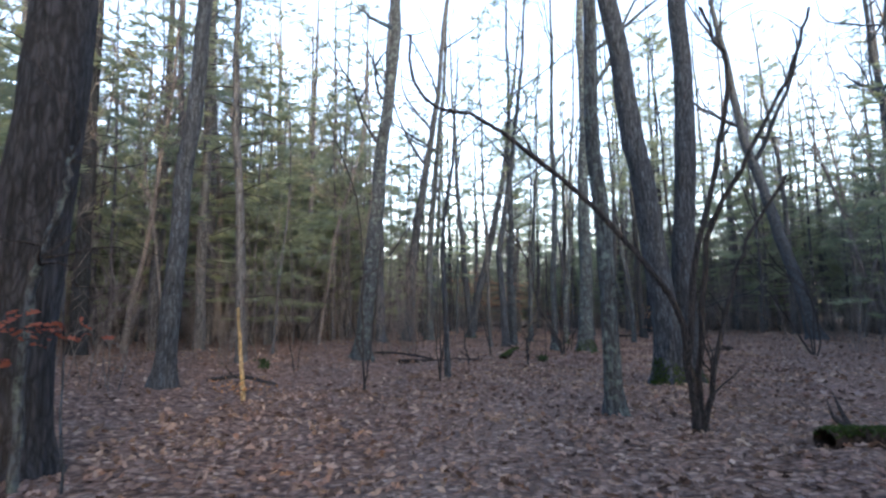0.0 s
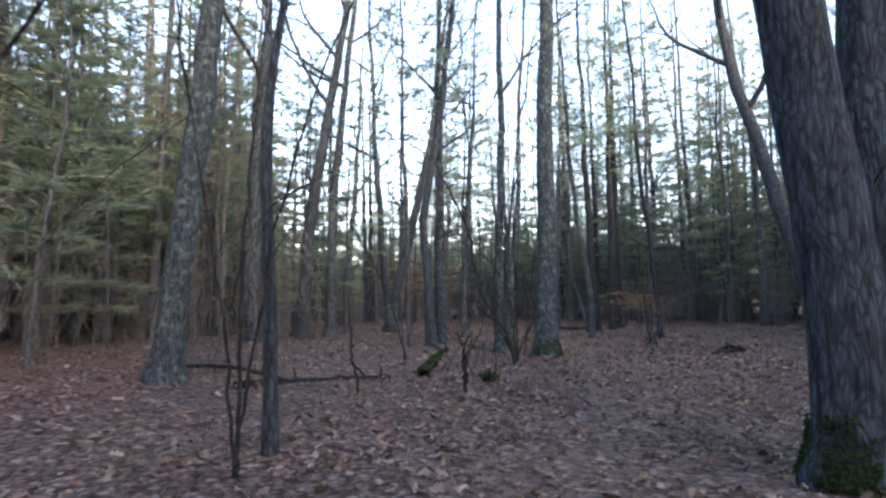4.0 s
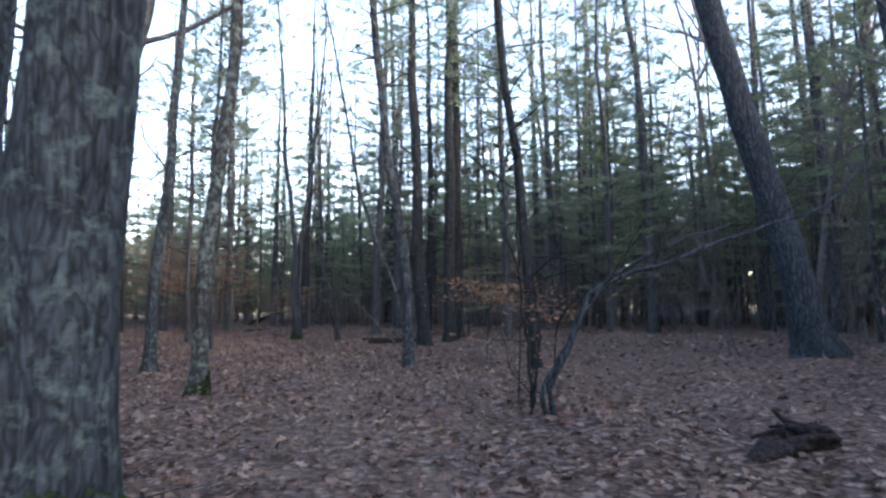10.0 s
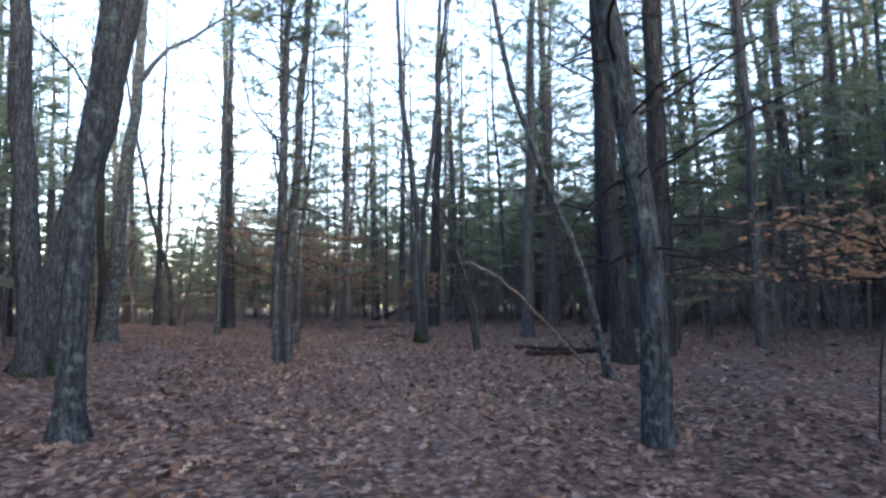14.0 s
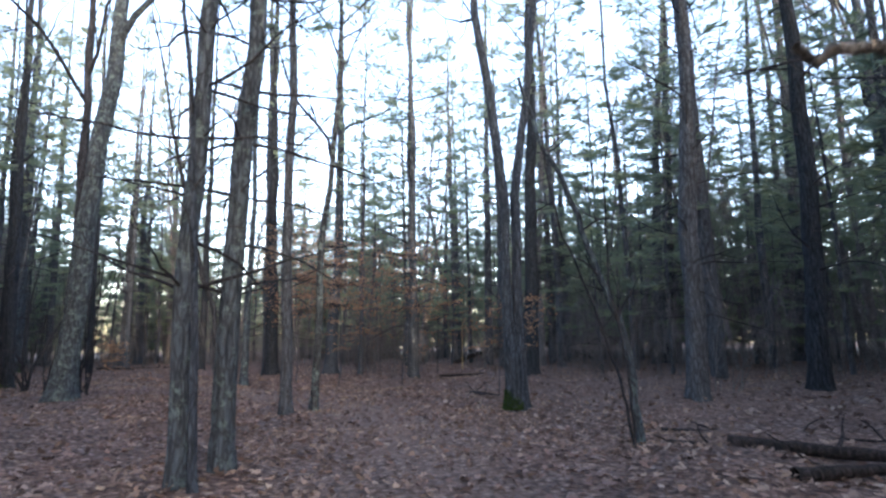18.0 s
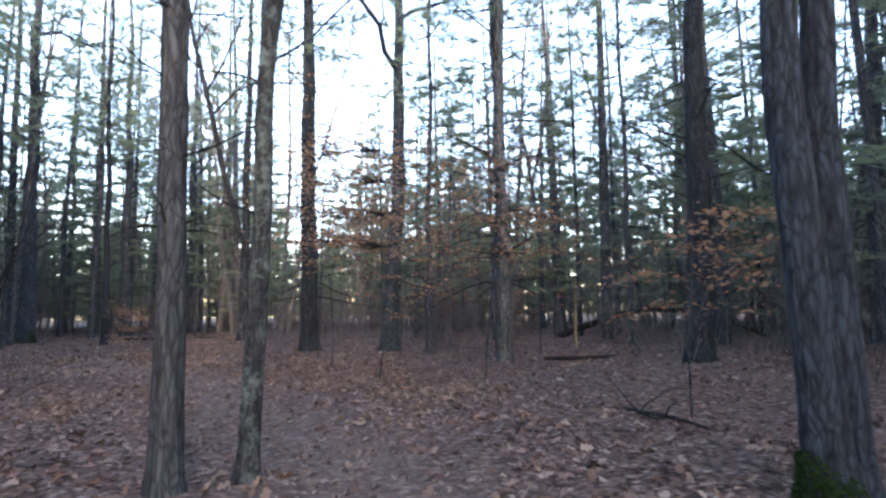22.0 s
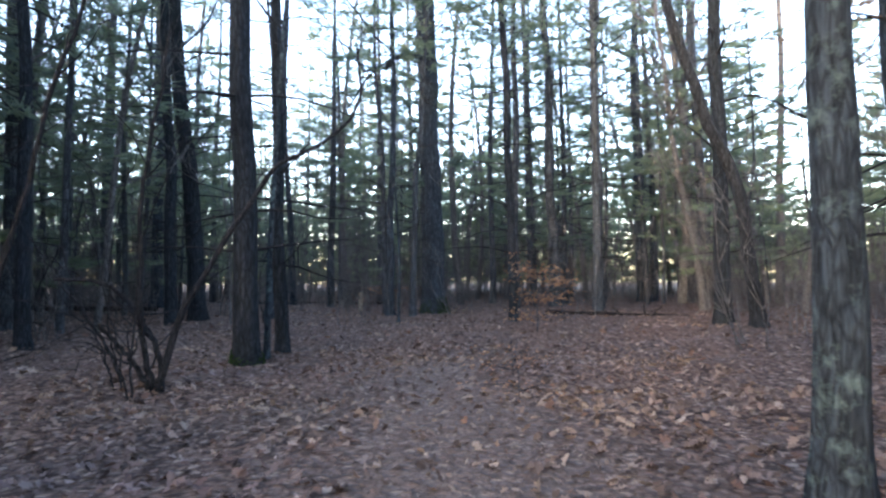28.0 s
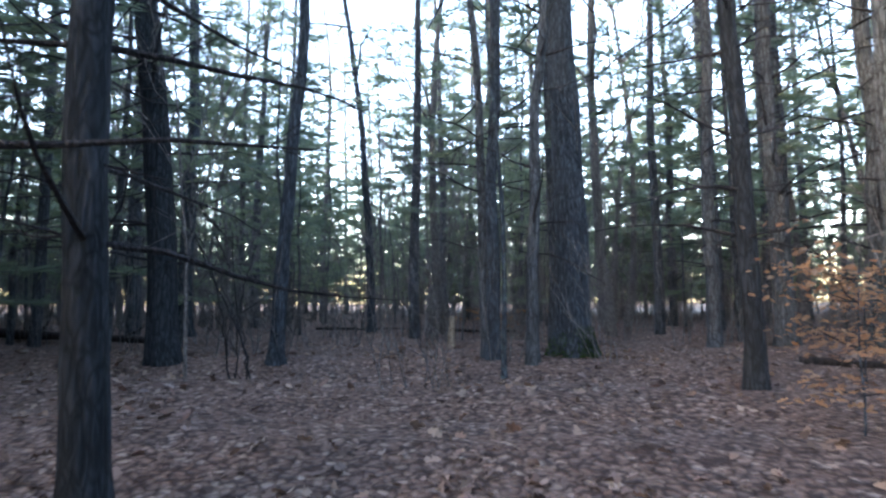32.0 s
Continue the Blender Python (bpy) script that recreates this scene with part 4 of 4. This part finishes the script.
leafy_sapling(-4.3, 62.2, 0.5, 0.5, 72, BEECH_LEAF, "knee-high seedling with withered leaves", "seedling", low=0.2, stem=0.005, size=0.055)
leafy_sapling(-2.2, 60.2, 0.4, 0.5, 72, BEECH_LEAF, "knee-high seedling with withered leaves", "seedling", low=0.2, stem=0.005, size=0.055)


# ---- fallen wood, stakes, posts ----
def fallen(name, label, x0, y0, x1, y1, r, mat=ROT, arch=0.0, moss=False, stubs=4):
    rng = np.random.default_rng(int(3 + 11 * x0 * x0 + 7 * y0 * y0))
    a, b = np.array([x0, y0, r * 0.6]), np.array([x1, y1, r * 0.5])
    log = thing(name, x0, y0, label, "fallen branch" if r < 0.08 else "log", "fallen wood")
    u = np.linspace(0, 1, 14)[:, None]
    p = (b - a) * u + (0, 0, r * 0.6) + np.concatenate([rng.normal(0, 0.02 + r * 0.15, (14, 2)), (arch * np.sin(np.pi * u[:, 0]))[:, None]], 1)
    part("wood", Shape().add(*tube(p, np.linspace(r, r * 0.55, 14) * rng.uniform(0.88, 1.12, 14), 10)), mat, log)
    for k in range(stubs):
        i = rng.integers(3, 13)
        q = wander(rng, p[i], rng.normal(0, 1, 3) * (1, 1, 0.2) + (0, 0, 0.35), rng.uniform(0.25, 0.9), 5, 0, 0.2)
        part("side_branch", Shape().add(*tube(q, np.linspace(r * 0.4, 0.005, 6), 5)), mat, log)
    if moss:
        n = 700
        i = rng.uniform(0, 13, n)
        q = np.stack([np.interp(i, np.arange(14), p[:, k]) for k in range(3)], 1)
        ang = rng.uniform(-1.2, 1.2, n)
        way = (b - a) / np.linalg.norm(b - a)
        side = np.array([-way[1], way[0], 0])
        out = side * np.sin(ang)[:, None] + np.array([0, 0, 1]) * np.cos(ang)[:, None]
        v, f = blades(rng, q + out * np.interp(i, [0, 13], [r, r * 0.55])[:, None], out, 0.04, 0.04, 3, 0.6)
        part("moss", Shape().add(v, f), MOSS, log, "green moss")
    return log


fallen("fallen_log", "short mossy log lying in the leaves", 3.7, 5.9, 5.6, 6.3, 0.11, ROT, 0, True)
fallen("fallen_branch", "crooked fallen branch in the leaves", -2.9, 21.0, -0.3, 17.9, 0.05, TWIG, 0.1)
fallen("fallen_branch", "crooked dark fallen branch in the leaves", -4.9, 12.4, -3.2, 11.4, 0.05, TWIG, 0.12)
fallen("fallen_log", "dark rotten log half sunk in leaves", -1.4, 18.7, 1.3, 19.5, 0.09)
fallen("fallen_log", "thin log green with moss", 2.0, 19.7, 3.3, 26.4, 0.11, ROT, 0.05, True)
fallen("fallen_branch", "grey fallen branch lying in the leaves", 12.0, 45.1, 13.2, 43.3, 0.05, ROT, 0.03)
fallen("fallen_log", "rotten log lying in the leaves", 12.5, 44.4, 14.4, 42.7, 0.09)
fallen("fallen_log", "second rotten log lying beside another", 12.3, 42.6, 13.9, 42.9, 0.075)
fallen("fallen_branch", "long fallen branch beside rotten logs", 12.4, 46.4, 15.0, 45.0, 0.05)
fallen("fallen_log", "long thin fallen trunk among the trees", 8.7, 61.0, 12.6, 61.4, 0.06, ROT, 0.04)
fallen("fallen_tree", "arching fallen tree with broken limbs", 9.4, 70.2, 17.8, 70.8, 0.14, ROT, 1.1, False, 8)
fallen("fallen_log", "fallen trunk across the far end of the path", -26.0, 65.5, -21.3, 71.2, 0.10)
fallen("fallen_log", "dark fallen trunk behind the shrubs", -24.5, 56.2, -19.5, 60.0, 0.14)
fallen("fallen_log", "long fallen trunk under the pines", -10.6, 70.0, -6.4, 71.5, 0.09)
fallen("fallen_branch", "thin fallen stick on the leaves", 9.6, 53.2, 10.3, 51.9, 0.03, TWIG, 0.03)


def stake(name, label, x, y, tall, r, mat, top=True):
    rng = np.random.default_rng(int(9 + 3 * x * x + y * y))
    post = thing(name, x, y, label, "post")
    slim = mat is PALE_WOOD
    wob = np.linspace(0, 1, 8) * (0.05 if slim else 0.012)
    p = np.stack([wob * rng.normal(0, 1, 8).cumsum() * 0.5, wob * rng.normal(0, 1, 8).cumsum() * 0.5, np.linspace(-0.1, tall, 8)], 1)
    s = Shape().add(*tube(p, np.linspace(r, r * (0.55 if slim else 0.97), 8) * rng.uniform(0.9, 1.1, 8), 12))
    r = r * (0.55 if slim else 0.97)
    part("shaft", s, mat, post)
    if top:
        cap = np.array([p[-1] - (0, 0, 0.004), p[-1] + (0, 0, 0.015), p[-1] + (0, 0, 0.03)])
        part("worn_top", Shape().add(*tube(cap, [r, r * 0.75, 0.002], 12)), mat, post)
    return post


stake("wooden_post", "short pale wooden post beside the path", -16.95, 66.6, 0.8, 0.08, POST_WOOD)
stake("dead_stem", "pale barkless dead stem standing in the leaves", -3.3, 9.85, 1.55, 0.04, PALE_WOOD)
stake("dead_stem", "pale broken dead stem standing among saplings", 9.7, 63.7, 2.2, 0.03, PALE_WOOD)


def root_lump(x, y):
    """A dark clump of upturned rotten wood."""
    rng = np.random.default_rng(8)
    clump = thing("rotten_stump", x, y, "dark rotten stump lying on its side in the leaves", "stump")
    u = np.linspace(0, 1, 12)
    p = np.stack([-0.55 + 1.1 * u, 0.15 * np.sin(3 * u), 0.02 + 0.17 * u], 1)
    r = 0.05 + 0.19 * u ** 0.8
    r[0] = r[-1] = 0.03
    v, f = tube(p, r, 18, lambda a: 1 + 0.2 * np.sin(3 * a[None] + 5 * u[:, None]) + 0.12 * np.sin(7 * a[None] - 9 * u[:, None]) + rng.normal(0, 0.09, (12, 18)))
    v[:, 2] = np.maximum(v[:, 2] * 0.55, -0.05)
    part("wood", Shape().add(v, f), ROT, clump)
    for k in range(6):
        q = wander(rng, p[rng.integers(3, 11)] + (0, 0, 0.05), rng.normal(0, 1, 3) * (1, 1, 0.1), 0.3, 4, -0.03, 0.2)
        part("root", Shape().add(*tube(q, np.linspace(0.05, 0.012, 5), 6)), ROT, clump)
    return clump


root_lump(11.25, 23.95)


def tuft(x, y, label, tall=0.3):
    rng = np.random.default_rng(int(x * x * 50 + y * y * 11))
    plant = thing("evergreen_seedling", x, y, label, "seedling")
    at = np.stack([rng.normal(0, 0.08, 40), rng.normal(0, 0.08, 40), rng.uniform(0.02, tall, 40)], 1)
    part("stem", Shape().add(*tube(np.array([[0, 0, -0.03], [0.01, 0, tall * 0.6], [0, 0.01, tall]]), [0.006, 0.005, 0.003], 5)), TWIG, plant)
    part("leaves", Shape().add(*blades(rng, at, np.tile((0, 0, 0.7), (40, 1)), 0.11, 0.03, 6, 0.6)), FERN, plant)


tuft(3.05, 18.2, "small dark green seedling in the leaves", 0.16)
tuft(-4.6, 15.2, "small green seedling under the trees", 0.25)


# ---- far woods, brush and leaf litter ----
def place(rng, protos, spots, yaw, size, shape):
    """Adds copies of the prototypes at the spots to one shape."""
    which = rng.integers(0, len(protos), len(spots))
    base = floor_height(spots[:, 0], spots[:, 1])
    for k, (v, f, m) in enumerate(protos):
        for i in np.nonzero(which == k)[0]:
            c, s = math.cos(yaw[i]), math.sin(yaw[i])
            w = v * size[i]
            q = np.stack([w[:, 0] * c - w[:, 1] * s + spots[i, 0], w[:, 0] * s + w[:, 1] * c + spots[i, 1], w[:, 2] + base[i]], 1)
            shape.v.append(q), shape.f.append(f + shape.n), shape.m.append(m)
            shape.n += len(q)


def far_pine(rng, height, d, crown_from, reach, fine):
    """A pine for the middle distance (fine) or for the woods beyond: flat sprays of needles in tiers."""
    s = Shape()
    z = np.concatenate([[-0.3, 0.3, 1.2], np.linspace(2.6, height, 7)])
    sway = np.cumsum(rng.normal(0, 0.07, (len(z), 2)), 0) * np.clip(z / 4, 0, 1)[:, None] + rng.normal(0, 0.018, 2) * z[:, None]
    p = np.column_stack([sway, z])
    s.add(*tube(p, d / 2 * (1.08 - z / height) + 0.01, 7 if fine else 5))
    at, way, sticks, stick_way = [], [], [], []
    h = 1.2 if height < 13 else 1.8
    low = height * crown_from
    while h < height - 0.2:
        tier, heavy = rng.uniform(0.55, 1.25), rng.uniform(0, 6.28)
        spot = np.array((np.interp(h, z, sway[:, 0]), np.interp(h, z, sway[:, 1]), h))
        for k in range(4):
            a = heavy + k * 1.57 + rng.normal(0, 0.4)
            out = np.array((math.cos(a), math.sin(a), rng.uniform(-0.08, 0.22)))
            if h > low:
                u = (h - low) / (height - low)
                if rng.uniform() < (0.2 if h < 11 else 0.45 if h < 15 else 0.75):
                    continue
                ln = reach * tier * min(1, 0.45 + 2.5 * u) * (1.08 - u) ** 0.5 * rng.uniform(0.5, 1.15) * (1 + 0.25 * math.cos(a - heavy))
                sticks.append(spot), stick_way.append(out * ln * 0.85)
                side = np.array((-out[1], out[0], 0))
                for _ in range(int(4 + 5.4 * ln) if fine else int(2 + 3.0 * ln)):
                    m = rng.uniform(0.2, 1) ** 0.75
                    at.append(spot + out * ln * m + side * rng.normal(0, 0.2 * ln * (1.2 - m)) + (0, 0, rng.normal(0, 0.035) - 0.05 * ln * m * m))
                    way.append(out + side * rng.normal(0, 0.6) + (0, 0, 0.1))
            elif rng.uniform() < 0.6:
                sticks.append(spot), stick_way.append(out * rng.uniform(0.5, 1.9))
        h += rng.uniform(0.45, 0.8) if h < low else rng.uniform(0.6, 0.95) * (1 if height < 14 else 1.25)
    sticks, stick_way = np.array(sticks), np.array(stick_way)
    long = np.linalg.norm(stick_way, axis=1)
    v, f = blades(rng, sticks, stick_way / long[:, None], 1.0, 0.03, 1, 0.05)
    v[2::3] = sticks + (v[2::3] - sticks) * long[:, None]
    s.add(v, f)
    flat = np.array((0.5, 0.5, 0.2))
    s.add(*blades(rng, np.array(at), np.array(way), *((0.5, 0.058, 4, flat) if fine else (1.0, 0.14, 3, flat) if height > 12.5 else (1.1, 0.17, 3, flat))), 1)
    return s.arrays()


def far_oak(rng, height, d, fine):
    s = Shape()
    p = wander(rng, (0, 0, -0.3), (rng.normal(0, 0.09), rng.normal(0, 0.09), 1), height, 8, 0.05, 0.06)
    s.add(*tube(p, np.linspace(d / 2, d / 9, 9), 7 if fine else 5))
    for k in range(11 if fine else 7):
        i = rng.integers(2, 8)
        a = rng.uniform(0, 6.28)
        b = wander(rng, p[i], (math.cos(a), math.sin(a), rng.uniform(0.5, 1.4)), height * rng.uniform(0.15, 0.33), 5, 0.03, 0.22)
        s.add(*tube(b, np.linspace(d * 0.15, 0.01, 6), 4 if fine else 3))
        q = np.repeat(b[2:], 5, 0) + rng.normal(0, 0.05, (20, 3))
        v, f = blades(rng, q, np.repeat(b[2:] - b[1:-1], 5, 0) / 0.5 + (0, 0, 0.3), 1.3, 0.024, 1, 0.5)
        s.add(v, f)
    return s.arrays()


def far_woods():
    """The wood on both sides: tall pines, an understorey of young pines, bare oaks, and low pines that close the view."""
    rng = np.random.default_rng(4)
    tall = ((24, 0.36, 0.18, 3.4), (27, 0.42, 0.2, 3.7), (22, 0.26, 0.12, 3.0), (19, 0.22, 0.14, 2.9))
    young = ((14, 0.15, 0.14, 2.9), (11, 0.11, 0.14, 2.6), (8, 0.08, 0.14, 2.1), (16, 0.17, 0.18, 3.1))
    near = np.array(TREES)
    n = 7300
    # spots with y below 0 stay out of view: trees added there only for shade
    q = np.stack([rng.uniform(-100, 105, n), rng.uniform(-40, 150, n)], 1)
    d = off_path(q[:, 0], q[:, 1])
    keep = (d > 11) & (d < 58) & (rng.uniform(0, 1, n) < np.interp(d, (11, 16, 26, 45, 58), (0.3, 0.75, 0.85, 0.6, 0.5)))
    keep &= (rng.uniform(0, 1, n) < np.where((q[:, 0] < -8) & (q[:, 1] > 62), 0.8, 1.0))
    keep &= np.hypot(q[:, None, 0] - near[None, :, 0], q[:, None, 1] - near[None, :, 1]).min(1) > 1.4
    q, d = q[keep], d[keep]
    more = np.concatenate([np.stack([rng.uniform(lo, hi, k), rng.uniform(near_y, far_y, k)], 1) for lo, hi, near_y, far_y, k in
                           ((17, 46, 40, 80, 100), (-30, -5, 26, 60, 150), (-16, 2, 34, 62, 90))])
    gap = off_path(more[:, 0], more[:, 1])
    fits = (gap > 8.5) & (np.hypot(more[:, None, 0] - near[None, :, 0], more[:, None, 1] - near[None, :, 1]).min(1) > 1.4)
    more, gap = more[fits], gap[fits]
    # here too, low pines with y below 0 are unseen and only block low sun
    low = np.stack([rng.uniform(-110, 115, 3200), rng.uniform(-40, 160, 3200)], 1)
    far = off_path(low[:, 0], low[:, 1])
    thick = (far > 26) & (far < 72) & (rng.uniform(0, 1, 3200) < np.interp(far, (26, 40, 72), (0.25, 0.55, 0.9)))
    low, far = low[thick], far[thick]
    kind = np.concatenate([rng.uniform(0, 1, len(q)), rng.uniform(0.05, 0.65, len(more)), np.full(len(low), 2.0)])
    q, d = np.concatenate([q, more, low]), np.concatenate([d, gap, far])
    for fine, band in ((True, d < 30), (False, d >= 30)):
        for name, label, mats, pick, protos in (
                ("tall_pines", "tall pines with green tops crowding the wood", (PINE_BARK, NEEDLES), kind < 0.17, [far_pine(rng, *k, fine) for k in tall]),
                ("young_pines", "young pines with green boughs down to the ground", (PINE_BARK, NEEDLES), (kind >= 0.17) & (kind < 0.56), [far_pine(rng, *k, fine) for k in young]),
                # these oaks are paler than OAK_BARK: grey haze put into their bark colour
                ("bare_oaks", "bare oaks and maples standing in the wood", (BRUSH_AND_HAZE,), (kind >= 0.56) & (kind < 1.5),
                 [far_oak(rng, h, w, fine) for h, w in ((20, 0.34), (15, 0.13), (17, 0.2), (13, 0.1), (9, 0.06), (18, 0.26))]),
                ("low_pines", "thicket of low young pines closing the view", (PINE_BARK, NEEDLES), kind > 1.5,
                 [far_pine(rng, h, 0.1, 0.06, w, fine) for h, w in ((9, 2.2), (7, 2.0), (12, 2.5))])):
            spots = q[band & pick]
            s = Shape()
            place(rng, protos, spots, rng.uniform(0, 6.28, len(spots)), rng.uniform(0.8, 1.15, len(spots)), s)
            name = name if fine else "distant_" + name
            if len(spots):
                tagged(new(name, s.mesh(name, *mats)), label if fine else "distant " + label, "woods", kind="stuff")


far_woods()


def brush():
    """Thin bare undergrowth between the trees."""
    rng = np.random.default_rng(12)
    protos = []
    for k in range(8):
        s = Shape()
        for _ in range(rng.integers(4, 8)):
            a = rng.uniform(0, 6.28)
            p = wander(rng, (rng.normal(0, 0.25), rng.normal(0, 0.25), -0.05), (0.3 * math.cos(a), 0.3 * math.sin(a), 1), rng.uniform(1.5, 5.5), 4, 0.05, 0.13)
            s.add(*tube(p, np.linspace(0.016, 0.006, 5), 3))
            q = np.repeat(p[1:], 3, 0)
            s.add(*blades(rng, q, np.repeat(p[1:] - p[:-1], 3, 0) / 0.9, 1.1, 0.026, 1, 0.5))
        protos.append(s.arrays())
    n = 5600
    q = np.stack([rng.uniform(-48, 52, n), rng.uniform(-10, 108, n)], 1)
    d = off_path(q[:, 0], q[:, 1])
    clump = 0.5 + 0.5 * np.sin(0.31 * q[:, 0] + 1.1) * np.cos(0.27 * q[:, 1])
    keep = (d > 5.5) & (d < 34) & (rng.uniform(0, 1, n) < np.interp(d, (5.5, 10, 17, 30, 38), (0.04, 0.25, 0.65, 0.6, 0.3)) * (0.45 + clump))
    q = q[keep]
    s = Shape()
    place(rng, protos, q, rng.uniform(0, 6.28, len(q)), rng.uniform(0.5, 1.2, len(q)), s)
    tagged(new("undergrowth", s.mesh("undergrowth", BRUSH_AND_HAZE)), "thin bare undergrowth between the trees", "undergrowth", kind="stuff")


brush()


def litter():
    """Single fallen leaves, thick by the path and thinner away from it."""
    rng = np.random.default_rng(21)
    for name, n, lo, hi, size in (("fallen_leaves", 62000, 0.0, 4.5, 0.11), ("scattered_leaves", 20000, 4.5, 14, 0.14)):
        q = np.stack([rng.uniform(-24, 26, n * 5), rng.uniform(-1, 80, n * 5)], 1)
        d = off_path(q[:, 0], q[:, 1])
        q = q[(d >= lo) & (d < hi)][:n]
        d = off_path(q[:, 0], q[:, 1])
        z = floor_height(q[:, 0], q[:, 1]) + rng.uniform(0.004, 0.03, len(q))
        broken = np.where(rng.uniform(0, 1, len(q)) < np.interp(q[:, 1], (40, 50), (0.3, 0.75)) * np.exp(-(d / 1.1) ** 2), 0.5, 1.0)
        v, f = leaves(rng, np.column_stack([q, z]), size * broken, 0.45)
        tagged(new(name, Shape().add(v, f).mesh(name, LITTER, smooth=False)), "dry brown oak leaves lying on the ground", "leaves", kind="stuff")


litter()
